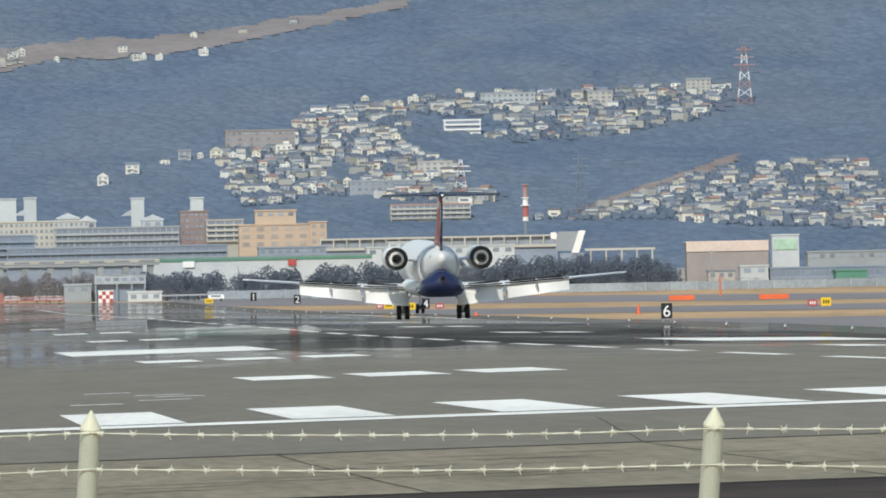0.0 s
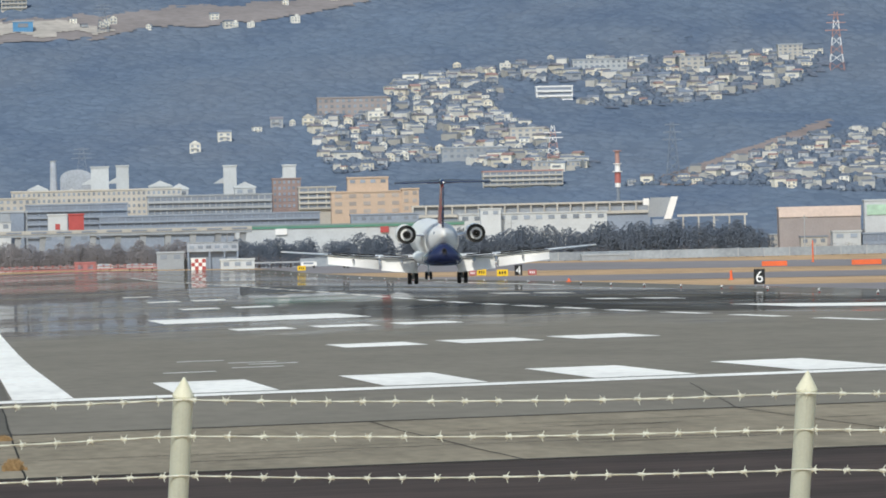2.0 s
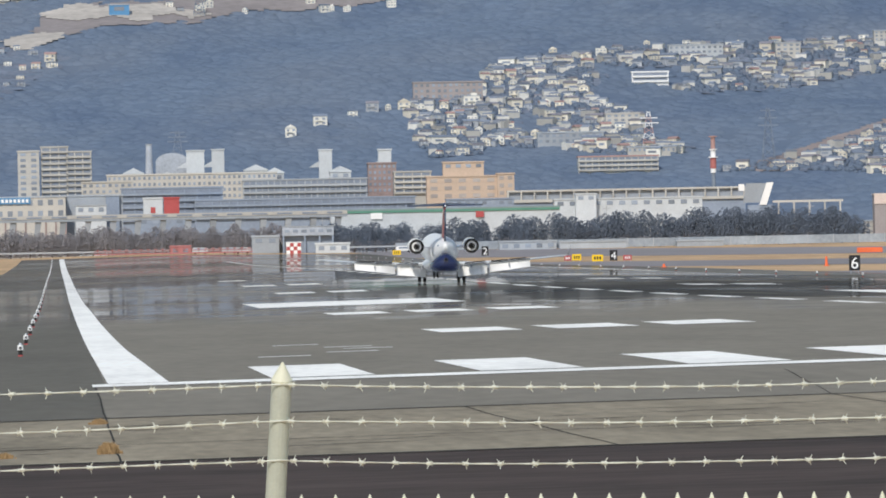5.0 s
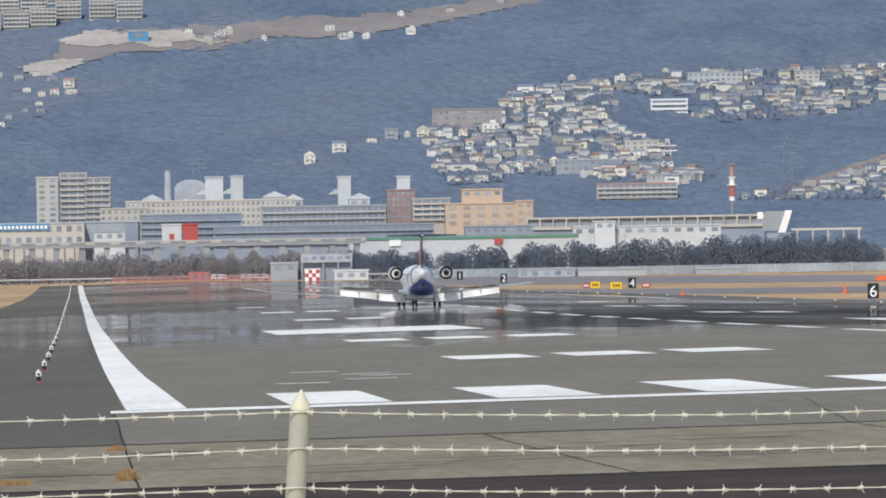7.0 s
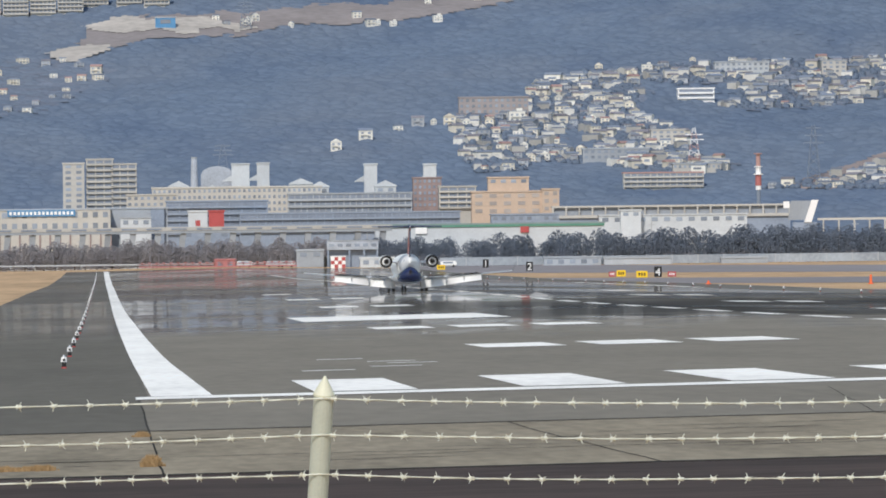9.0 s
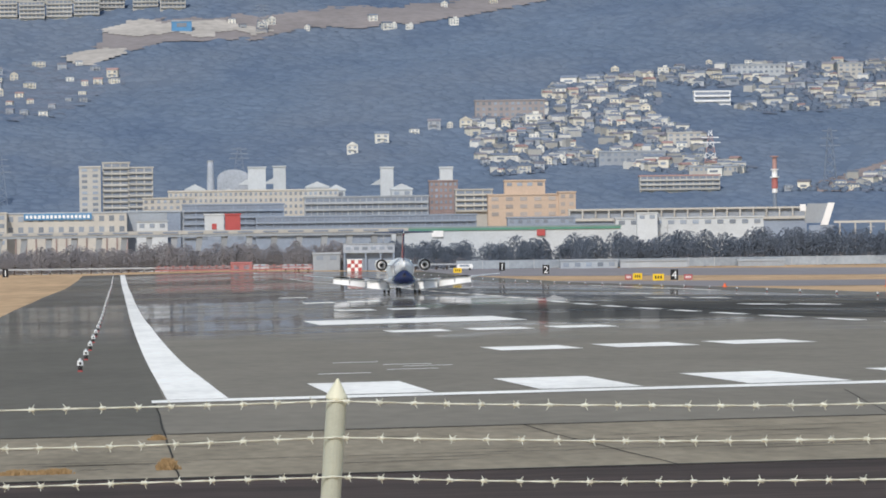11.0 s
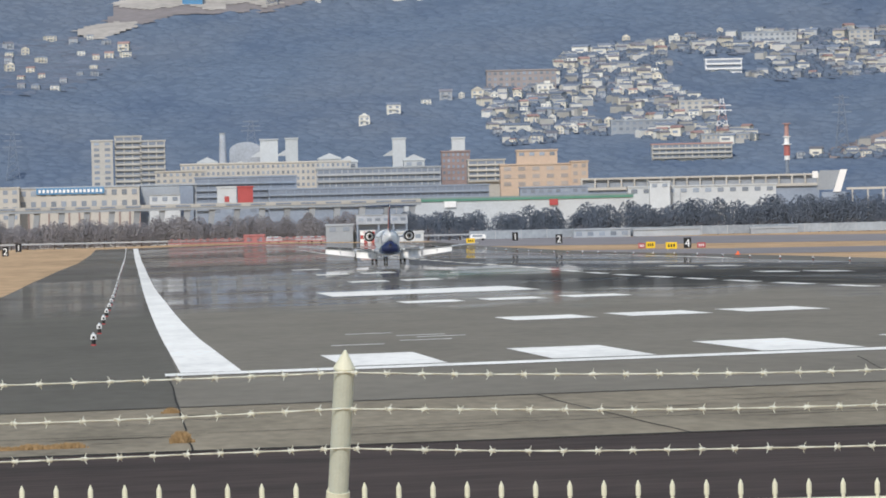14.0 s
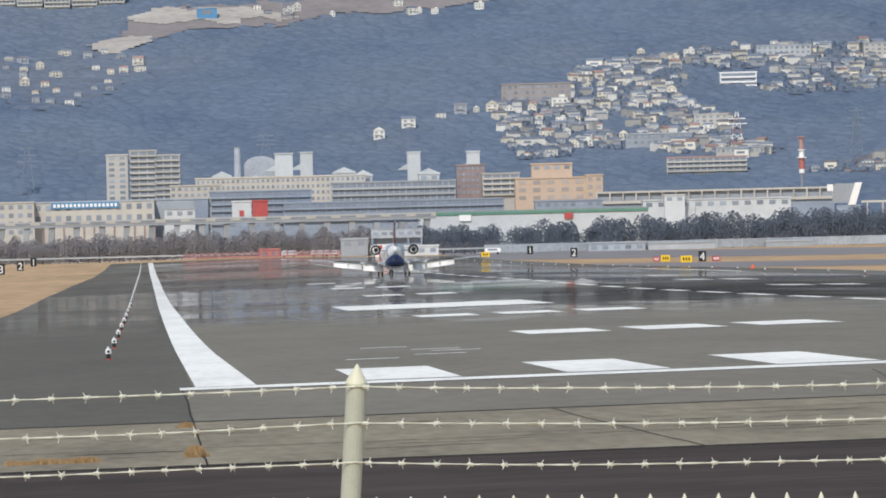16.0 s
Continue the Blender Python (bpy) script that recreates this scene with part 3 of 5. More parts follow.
SCRUB = [[(-2.2, 21.6), (-1.8, 23.2), (0.2, 24.2), (4.0, 24.8), (8.9, 24.8), (11.0, 24.9), (15.8, 25.2), (21.2, 25.6), (27.7, 25.9), (34.2, 26.4), (41.7, 27.6), (52.0, 29.0), (52.0, 28.2), (41.7, 26.2), (34.1, 24.8), (27.7, 23.9), (21.2, 23.8), (16.9, 23.6), (14.7, 23.0), (9.4, 22.9), (4.0, 22.4), (1.3, 21.9)]]
EARTH = [[(64.3, 7.7), (76.2, 11.4), (82.7, 13.6), (82.7, 12.5), (77.8, 9.8), (69.7, 7.4)]]


def seen_from(x, y, z):
    return (1000 * x / y, 1000 * (z - EYE) / y)


def hillside():
    xs = np.concatenate([np.arange(-1400, -160, 60), np.arange(-160, 560, 4.0), np.arange(560, 1801, 60)])
    ys = np.concatenate([np.arange(HY0, 4400, 6.0), np.arange(4400, 4961, 8.0)])
    verts = [(float(x), float(y), hz(x, y) + relief(x, y)) for y in ys for x in xs]
    n = len(xs)
    faces = [(j * n + i, j * n + i + 1, (j + 1) * n + i + 1, (j + 1) * n + i) for j in range(len(ys) - 1) for i in range(n - 1)]
    me = bpy.data.meshes.new("mountain")
    me.from_pydata(verts, [], faces)
    me.polygons.foreach_set("use_smooth", [True] * len(faces))
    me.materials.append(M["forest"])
    tagged(new("mountain", me), "wooded mountainside behind the town, blue-grey haze put into its colour", "mountain", "", "structure")
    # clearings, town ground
    for name, polys, m, label in (("town_ground", TOWN, "town", "ground of the hillside town, haze blue put into its colour"), ("scrub_slope", SCRUB, "scrub", "dull brown scrub round the cleared terrace"), ("bare_slope", BARE, "bare", "pale cleared earth terrace on the mountainside"), ("earth_slope", EARTH, "earth", "reddish bare earth slope")):
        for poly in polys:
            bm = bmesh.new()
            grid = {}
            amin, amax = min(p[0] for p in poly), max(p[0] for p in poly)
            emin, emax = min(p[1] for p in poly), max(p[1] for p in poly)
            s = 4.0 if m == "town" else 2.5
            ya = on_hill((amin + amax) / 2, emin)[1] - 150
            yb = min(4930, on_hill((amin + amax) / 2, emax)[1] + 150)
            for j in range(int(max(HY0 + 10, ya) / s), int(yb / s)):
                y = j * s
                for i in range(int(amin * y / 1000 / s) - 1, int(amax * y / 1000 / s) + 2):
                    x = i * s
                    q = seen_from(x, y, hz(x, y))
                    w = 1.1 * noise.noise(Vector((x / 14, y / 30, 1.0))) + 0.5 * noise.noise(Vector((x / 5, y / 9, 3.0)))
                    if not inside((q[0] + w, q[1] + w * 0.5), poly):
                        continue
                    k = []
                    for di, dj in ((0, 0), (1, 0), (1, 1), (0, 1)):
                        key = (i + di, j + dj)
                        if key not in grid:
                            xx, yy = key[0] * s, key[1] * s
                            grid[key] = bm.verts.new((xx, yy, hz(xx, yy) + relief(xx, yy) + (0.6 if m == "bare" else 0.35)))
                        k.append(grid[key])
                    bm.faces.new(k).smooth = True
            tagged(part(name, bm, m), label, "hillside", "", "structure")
    # tree crowns: small jittered clumps, one joined mass
    rnd = np.random.RandomState(5)
    base = bmesh.new()
    bmesh.ops.create_icosphere(base, subdivisions=1, radius=1)
    ball = (np.array([v.co[:] for v in base.verts]), np.array([[v.index for v in fc.verts] for fc in base.faces]))
    base.free()
    # a crown's top, kept shallow so the woods shade as softly as in haze
    cv, cf = [(0, 0, 1)], []
    for ring, tilt in enumerate((22, 42)):
        for i in range(8):
            w = math.pi * (i + 0.5 * ring) / 4
            cv.append((math.sin(radians(tilt)) * math.cos(w), math.sin(radians(tilt)) * math.sin(w), math.cos(radians(tilt))))
    for i in range(8):
        j = (i + 1) % 8
        cf += [(0, 1 + i, 1 + j), (1 + i, 9 + i, 1 + j), (1 + j, 9 + i, 9 + j)]
    dome = (np.array(cv), np.array(cf))

    def clumps(name, m, count, label, rule, shape, sink, flat, rough):
        """Jittered crowns joined into one mass."""
        bv, bf = shape
        V, Fc, cnt, tries = [], [], 0, 0
        while cnt < count and tries < count * 25:
            tries += 1
            a, y = rnd.uniform(-16, 100), HY0 + 1290 * rnd.uniform(0, 1)
            x = a * y / 1000
            z = hz(x, y)
            q = seen_from(x, y, z)
            r = rule(q)
            if not r:
                continue
            v = bv * rnd.uniform(1 - rough, 1 + rough, bv.shape) * np.array([r, r, r * flat]) + np.array([x, y, z + r * sink])
            V.append(v)
            Fc.append(bf + cnt * len(bv))
            cnt += 1
        me = bpy.data.meshes.new(name)
        me.from_pydata(np.concatenate(V).tolist(), [], np.concatenate(Fc).tolist())
        me.polygons.foreach_set("use_smooth", [True] * len(me.polygons))
        me.materials.append(M[m])
        tagged(new(name, me), label, "woods", "", "stuff")

    def in_town(q):
        return any(inside(q, p) for p in TOWN[:3])

    clumps("woods", "woods", 24000, "dense woods covering the mountainside, blue-grey haze put into their colour",
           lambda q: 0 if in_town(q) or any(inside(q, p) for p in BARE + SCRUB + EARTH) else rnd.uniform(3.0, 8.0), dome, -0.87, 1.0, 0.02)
    clumps("town_trees", "towntree", 5600, "garden trees between the hillside houses, haze blue put into their colour",
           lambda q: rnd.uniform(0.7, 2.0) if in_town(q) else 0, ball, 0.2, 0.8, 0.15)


# garden leaves paler and bluer: distance haze put into the colour
M["towntree"] = mat("hazed_garden_leaves", (0.130, 0.166, 0.222), 1.0, 0, 0.15, 0.1, 0, 0.0)
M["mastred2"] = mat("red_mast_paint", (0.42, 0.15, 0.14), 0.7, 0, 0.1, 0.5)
M["mastred"] = mat("dull_red_paint", (0.42, 0.26, 0.24), 0.7, 0, 0.1, 0.5)
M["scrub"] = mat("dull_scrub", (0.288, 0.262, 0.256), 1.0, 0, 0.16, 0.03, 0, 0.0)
# town ground and woods tinted blue by haze in the base colour
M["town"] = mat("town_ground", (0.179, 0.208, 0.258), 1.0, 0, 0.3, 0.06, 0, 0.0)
M["woods"] = mat("hazed_woods_canopy", (0.141, 0.186, 0.252), 1.0, 0, 0.10, 0.006, 0, 0.0)


def add_island(m, amount):
    n, l = m.node_tree.nodes, m.node_tree.links
    b = n["Principled BSDF"]
    src = b.inputs["Base Color"].links[0].from_socket
    geo = n.new("ShaderNodeNewGeometry")
    r = n.new("ShaderNodeMapRange")
    r.inputs["To Min"].default_value, r.inputs["To Max"].default_value = 1 - amount, 1 + amount
    l.new(geo.outputs["Random Per Island"], r.inputs["Value"])
    sc = n.new("ShaderNodeVectorMath")
    sc.operation = "SCALE"
    l.new(src, sc.inputs[0])
    l.new(r.outputs["Result"], sc.inputs["Scale"])
    l.new(sc.outputs["Vector"], b.inputs["Base Color"])




def second_tone(m, color, scale, lo, hi):
    """Large patches that put hazy valleys and shaded spurs into the colour."""
    n, l = m.node_tree.nodes, m.node_tree.links
    b = n["Principled BSDF"]
    src = b.inputs["Base Color"].links[0].from_socket
    geo, q, r, mx = n.new("ShaderNodeNewGeometry"), n.new("ShaderNodeTexNoise"), n.new("ShaderNodeMapRange"), n.new("ShaderNodeMix")
    mp = n.new("ShaderNodeMapping")
    mp.inputs["Scale"].default_value = (1.0, 0.35, 1.0)
    l.new(geo.outputs["Position"], mp.inputs["Vector"])
    l.new(mp.outputs["Vector"], q.inputs["Vector"])
    q.inputs["Scale"].default_value, q.inputs["Detail"].default_value = scale, 4
    r.inputs["From Min"].default_value, r.inputs["From Max"].default_value = lo, hi
    l.new(q.outputs["Fac"], r.inputs["Value"])
    mx.data_type = "RGBA"
    l.new(r.outputs["Result"], mx.inputs[0])
    l.new(src, mx.inputs[6])
    mx.inputs[7].default_value = (*color, 1)
    l.new(mx.outputs[2], b.inputs["Base Color"])


# paler haze patches, then darker shaded spurs, both in the base colour
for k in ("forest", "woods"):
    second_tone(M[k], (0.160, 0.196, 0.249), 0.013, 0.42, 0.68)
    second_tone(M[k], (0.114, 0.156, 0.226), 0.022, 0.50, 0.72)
add_island(M["woods"], 0.04)
add_island(M["tree"], 0.08)
add_island(M["brush"], 0.07)
hillside()


# ---------- houses on the hill
SHARED = {}


def shared_box(w, d, h):
    key = (round(w, 2), round(d, 2), round(h, 2))
    if key not in SHARED:
        bm = box(*key)
        me = bpy.data.meshes.new("pane")
        bm.to_mesh(me)
        bm.free()
        SHARED[key] = me
    return SHARED[key]


def pane(parent, w, h, x, y, z, material="pane", name="window", d=0.12):
    key = (w, d, h, material)
    if key not in SHARED:
        me = shared_box(w, d, h).copy()
        me.materials.clear()
        me.materials.append(M[material])
        SHARED[key] = me
    ob = new(name, SHARED[key])
    ob.parent = parent
    ob.location = (x, y, z)
    return ob


def gable_roof(w, d, h, z, over=0.4, hip=0.0):
    bm = bmesh.new()
    x, y = w / 2 + over, d / 2 + over
    lo = [bm.verts.new(p) for p in ((-x, -y, z), (x, -y, z), (x, y, z), (-x, y, z))]
    t = [bm.verts.new(p) for p in ((-x + hip, 0, z + h), (x - hip, 0, z + h))]
    for f in ((lo[0], lo[1], t[1], t[0]), (lo[2], lo[3], t[0], t[1]), (lo[1], lo[2], t[1]), (lo[3], lo[0], t[0]), (lo[3], lo[2], lo[1], lo[0])):
        bm.faces.new(f)
    bmesh.ops.recalc_face_normals(bm, faces=bm.faces)
    return bm


def house_kind(w, d, h, wall, roof, style, label):
    hs = tagged(new("house"), label, "house", "hillside houses")
    part("wall", box(w, d, h + 2.0, 0, 0, -2.0), wall, hs)
    if style == "flat":
        part("roof", box(w + 0.3, d + 0.3, 0.35, 0, 0, h), roof, hs)
        part("penthouse", box(w * 0.35, d * 0.4, 1.5, w * 0.18, 0, h + 0.35), wall, hs)
    elif style == "front":
        bm = gable_roof(d, w, 1.9, h, 0.3)
        bm.transform(Matrix.Rotation(math.pi / 2, 4, "Z"))
        part("roof", bm, roof, hs)
        g = bmesh.new()
        a = [g.verts.new(p) for p in ((-w / 2, -d / 2 - 0.42, h), (w / 2, -d / 2 - 0.42, h), (0, -d / 2 - 0.42, h + 1.8))]
        b = [g.verts.new((v.co.x, v.co.y + 0.3, v.co.z)) for v in a]
        g.faces.new(a), g.faces.new(b[::-1])
        for i in range(3):
            g.faces.new((a[i], b[i], b[(i + 1) % 3], a[(i + 1) % 3]))
        bmesh.ops.recalc_face_normals(g, faces=g.faces)
        part("gable", g, wall, hs)
    else:
        part("roof", gable_roof(w, d, 1.3, h, 0.3, 1.8 if style == "hip" else 0.0), roof, hs)
    k = 3 if w > 8 else 2
    for fl in range(2):
        for i in range(k):
            pane(hs, round(w / k * 0.42, 1), 1.2, -w / 2 + w * (i + 0.5) / k, -d / 2 - 0.05, 0.7 + fl * h * 0.48)
    part("balcony", box(w * 0.55, 0.9, 0.6, -w * 0.1, -d / 2 - 0.45, h * 0.46), wall, hs)
    return hs


def town():
    kinds = [house_kind(*a) for a in (
        (7.5, 7, 5.0, "hwhite", "roof_grey", "side", "white two-storey hillside house with grey tiled roof"),
        (6.5, 7, 5.2, "hcream", "roof_brown", "front", "cream hillside house with brown gable roof"),
        (8.5, 7, 4.6, "hcream", "roof_grey", "hip", "cream hillside house with grey hipped roof"),
        (6.0, 6, 5.0, "hwhite", "roof_grey", "front", "white gabled hillside house"),
        (7.0, 6, 4.6, "hgrey", "roof_brown", "side", "grey hillside house with brown roof"),
        (9.0, 7, 6.0, "hwhite", "greywall", "flat", "white flat-roofed hillside house"),
        (7.0, 6, 4.2, "hgrey", "roof_grey", "hip", "grey hillside house with grey hipped roof"),
        (6.5, 6, 4.6, "hcream", "roof_red", "side", "cream hillside house with reddish roof"))]
    rnd = random.Random(11)
    placed = []
    first = set()

    def put(a, e, k, rz):
        x, y, z = on_hill(a, e)
        if k not in first:
            first.add(k)
            kinds[k].matrix_basis = pose(x, y, z, 0, 0, rz) @ Matrix.Scale(0.7, 4)
        else:
            copy_thing(kinds[k], pose(x, y, z, 0, 0, rz) @ Matrix.Scale(rnd.uniform(0.48, 0.8), 4))
    # houses that stand out
    for (a, e), k in (((22.5, 11.7), 3), ((25.3, 12.8), 0), ((28.4, 13.5), 0), ((30.3, 14.0), 4), ((31.8, 14.1), 3), ((33.3, 14.0), 1), ((34.9, 13.9), 3), ((36.5, 13.4), 3), ((37.2, 13.9), 1), ((39.7, 14.2), 5), ((42.5, 17.1), 0), ((44.5, 18.1), 0), ((46.2, 16.2), 5), ((44.2, 14.9), 2), ((48.6, 15.3), 5), ((50.3, 16.1), 0), ((39.9, 12.8), 5), ((38.3, 11.5), 2), ((64.3, 16.2), 1), ((52.2, 18.9), 5),
                      ((11.2, 24.3), 0), ((14.9, 24.1), 3), ((24.6, 24.4), 0), ((26.5, 23.5), 5), ((28.1, 23.6), 5), ((31.4, 25.6), 3), ((32.3, 24.0), 5), ((25.9, 23.6), 0), ((18.4, 23.5), 3), ((14.1, 23.8), 5), ((12.2, 23.7), 4), ((41.0, 26.7), 4), ((36.1, 25.9), 2), ((86.2, 11.9), 3), ((87.8, 11.8), 3), ((91.8, 11.3), 5), ((93.2, 11.6), 0), ((94.2, 10.7), 3), ((84.2, 8.4), 1), ((75.1, 8.5), 1), ((-6.8, 15.6), 0), ((-10.0, 15.9), 4), ((-0.2, 19.3), 7), ((-1.6, 18.6), 7), ((-2.9, 18.5), 7), ((-4.3, 19.0), 0), ((-5.0, 20.0), 4), ((-3.4, 20.4), 0), ((-8.1, 16.9), 7), ((-9.1, 17.4), 7)):
        put(a, e, k, rnd.uniform(-15, 15))
        placed.append((a, e))
    for poly, count in ((TOWN[0], 120), (TOWN[1], 55), (TOWN[2], 85), (TOWN[3], 26)):
        amin, amax = min(p[0] for p in poly), max(p[0] for p in poly)
        emin, emax = min(p[1] for p in poly), max(p[1] for p in poly)
        n = tries = 0
        while n < count and tries < 9000:
            tries += 1
            p = (rnd.uniform(amin, amax), rnd.uniform(emin, emax))
            if not inside(p, poly) or noise.noise(Vector((p[0] / 3.0, p[1] / 1.6, 7))) < -0.08 or any(abs(p[0] - q[0]) < 1.15 and abs(p[1] - q[1]) < 0.5 for q in placed):
                continue
            placed.append(p)
            put(p[0], p[1], rnd.choice((0, 1, 2, 3, 4, 4, 6, 6, 6, 2, 7, 4)), rnd.uniform(-30, 30))
            n += 1

    # the smaller houses between them: cottages, and the rest as one joined mass
    cots = []
    for w, d, h, wall, roof, label in ((6.2, 4, 2.6, "hwhite", "roof_grey", "small white hillside cottage with grey roof"), (4.6, 4, 2.9, "hcream", "roof_brown", "small cream hillside cottage with brown roof"),
                                       (5.4, 4, 2.3, "hgrey", "roof_grey", "small grey hillside cottage with grey roof"), (3.8, 3.6, 2.7, "hcream", "roof_red", "small cream hillside cottage with reddish roof")):
        c = tagged(new("cottage"), label, "house", "hillside cottages")
        part("wall", box(w, d, h + 1, 0, 0, -1), wall, c)
        part("roof", gable_roof(w, d, 0.9, h, 0.25), roof, c)
        pane(c, round(w * 0.5, 1), 0.8, 0, -d / 2 - 0.05, 1.0)
        cots.append([c, False])
    V, Fc = [], []
    n = tries = 0
    while n < 520 and tries < 20000:
        tries += 1
        poly = rnd.choice((TOWN[0], TOWN[0], TOWN[1], TOWN[2], TOWN[2]))
        p = (rnd.uniform(min(q[0] for q in poly), max(q[0] for q in poly)), rnd.uniform(min(q[1] for q in poly), max(q[1] for q in poly)))
        if not inside(p, poly):
            continue
        x, y, z = on_hill(*p)
        if n < 230:
            k = rnd.choice((0, 1, 1, 2, 2, 3))
            m = pose(x, y, z, 0, 0, rnd.uniform(-35, 35))
            if cots[k][1]:
                copy_thing(cots[k][0], m @ Matrix.Scale(rnd.uniform(0.7, 1.1), 4))
            else:
                cots[k][0].matrix_basis, cots[k][1] = m, True
            n += 1
            continue
        w, d, h, r = rnd.uniform(2.6, 6.5), rnd.uniform(3, 4.5), rnd.uniform(1.3, 2.9), rnd.uniform(0.4, 1.0)
        c, sn = math.cos(rnd.uniform(-0.8, 0.8)), math.sin(rnd.uniform(-0.8, 0.8))
        base = len(V)
        for px, py, pz in ((-1, -1, -1), (1, -1, -1), (1, 1, -1), (-1, 1, -1), (-1, -1, h), (1, -1, h), (1, 1, h), (-1, 1, h), (-1, 0, h + r), (1, 0, h + r)):
            px, py = px * w / 2, py * d / 2
            V.append((x + px * c - py * sn, y + px * sn + py * c, z + pz))
        for fc in ((0, 1, 5, 4), (1, 2, 6, 9, 5), (2, 3, 7, 6), (3, 0, 4, 8, 7), (4, 5, 9, 8), (6, 7, 8, 9)):
            Fc.append(tuple(base + k for k in fc))
        n += 1
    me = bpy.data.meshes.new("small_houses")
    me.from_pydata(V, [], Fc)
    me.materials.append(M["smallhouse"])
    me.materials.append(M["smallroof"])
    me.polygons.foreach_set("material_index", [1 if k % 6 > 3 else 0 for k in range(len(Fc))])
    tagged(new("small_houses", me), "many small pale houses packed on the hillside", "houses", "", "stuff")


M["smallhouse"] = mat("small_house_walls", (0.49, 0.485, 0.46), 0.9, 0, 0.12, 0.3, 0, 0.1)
# small roofs take the haze's blue-grey in their base colour
M["smallroof"] = mat("hazed_small_roofs", (0.198, 0.225, 0.269), 0.8, 0, 0.12, 0.3, 0, 0.1)
add_island(M["smallhouse"], 0.35)
add_island(M["smallroof"], 0.25)
town()


# ---------- larger buildings
def block(name, label, x, ztop, y, w, depth, wall, floors=3, cols=0, fh=None, style="win", foot=None, roof="greywall", cat="building", wfrac=0.5, glass="pane"):
    """A building by the middle and height of its roof line; floors of windows, or of balconies over painted bands of
    shade, on its front.
    """
    zf = gz(x, y) if foot is None else foot
    h = ztop - zf
    b = thing(name, x, y, zf, label, cat)
    part("wall", box(w, depth, h), wall, b)
    part("roof", box(w + 0.5, depth + 0.5, 0.5, 0, 0, h), roof, b)
    fh = fh or 3.1
    for fl in range(floors):
        z = h - fh * (fl + 1) + fh * 0.3
        if z < 0.2:
            break
        if style == "win":
            for i in range(cols):
                pane(b, round(w / cols * wfrac, 2), round(fh * 0.5, 2), -w / 2 + w * (i + 0.5) / cols, -depth / 2 - 0.06, z, glass)
        else:
            # dark band on the wall's face, painted as the balcony's shade
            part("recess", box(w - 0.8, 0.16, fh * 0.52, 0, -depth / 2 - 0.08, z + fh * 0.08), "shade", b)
            part("balcony", box(w - 0.2, 1.0, fh * 0.34, 0, -depth / 2 - 0.5, z - fh * 0.28), wall, b)
            for i in range(cols + 1):
                pane(b, 0.4, round(fh * 0.62, 2), -w / 2 + 0.3 + (w - 0.6) * i / max(1, cols), -depth / 2 - 0.35, z, wall, "divider", 0.5)
    return b


def hill_block(name, label, ae, w, depth, h, wall, floors, cols, style="win", roof="greywall"):
    x, y, z = on_hill(*ae)
    return block(name, label, x, z + h, y, w, depth, wall, floors, cols, h / (floors + 0.25), style, z - 1.5, roof)


M["brownwall"] = mat("brown_grey_render", (0.33, 0.30, 0.30), 0.9, 0, 0.1, 0.2, 0, 0.2)
hill_block("apartment_house", "brown-grey four-storey apartment house on the hillside", (37.5, 14.9), 27, 9, 7.0, "brownwall", 3, 12, roof="brownwall")
hill_block("school_building", "white long flat-roofed building on the hillside", (56.8, 16.2), 14.5, 8, 4.4, "signwhite", 2, 1, "band", "signwhite")
hill_block("terrace_row", "long white two-storey terrace along the ridge", (61.2, 18.7), 22, 8, 4.0, "white", 2, 10)
hill_block("apartment_house", "cream apartment house on the lower hillside", (54.1, 12.0), 13, 8, 5.2, "cream", 3, 5, roof="cream")
hill_block("apartment_house", "long grey apartment row with square windows", (49.1, 10.4), 25, 8, 4.6, "greywall", 2, 10)
hill_block("apartment_house", "pale apartment block on the ridge", (70.0, 18.5), 10, 8, 5.4, "cream", 3, 4)
hill_block("apartment_house", "pale four-storey apartment block on the ridge", (79.4, 19.4), 10, 8, 5.6, "cream", 4, 5)
hill_block("warehouse", "blue sheeted shed on the cleared terrace", (6.4, 23.6), 8.5, 8, 4.2, "blue", 1, 1)
hill_block("red_roofed_block", "cream three-storey block with dull red roof", (53.6, 7.8), 29.68, 9, 5.6, "cream", 3, 12, "band", "mastred")
hill_block("apartment_house", "pale low row beneath the hill town", (56.8, 9.4), 18, 8, 2.6, "cream", 1, 10)
for ae in ((-13.0, 25.3), (-10.4, 25.1), (-7.8, 24.9), (-5.2, 25.0), (-2.6, 25.2), (-0.2, 25.8), (3.0, 25.9), (5.6, 25.7), (-11.6, 26.6), (-8.9, 26.5), (-6.1, 26.4), (-3.5, 26.5), (-1.0, 27.2), (3.4, 27.2)):
    hill_block("apartment_house", "tall pale apartment slab high on the mountain", ae, 11.0, 9, 7.4, "cream", 4, 6, "band", "cream")


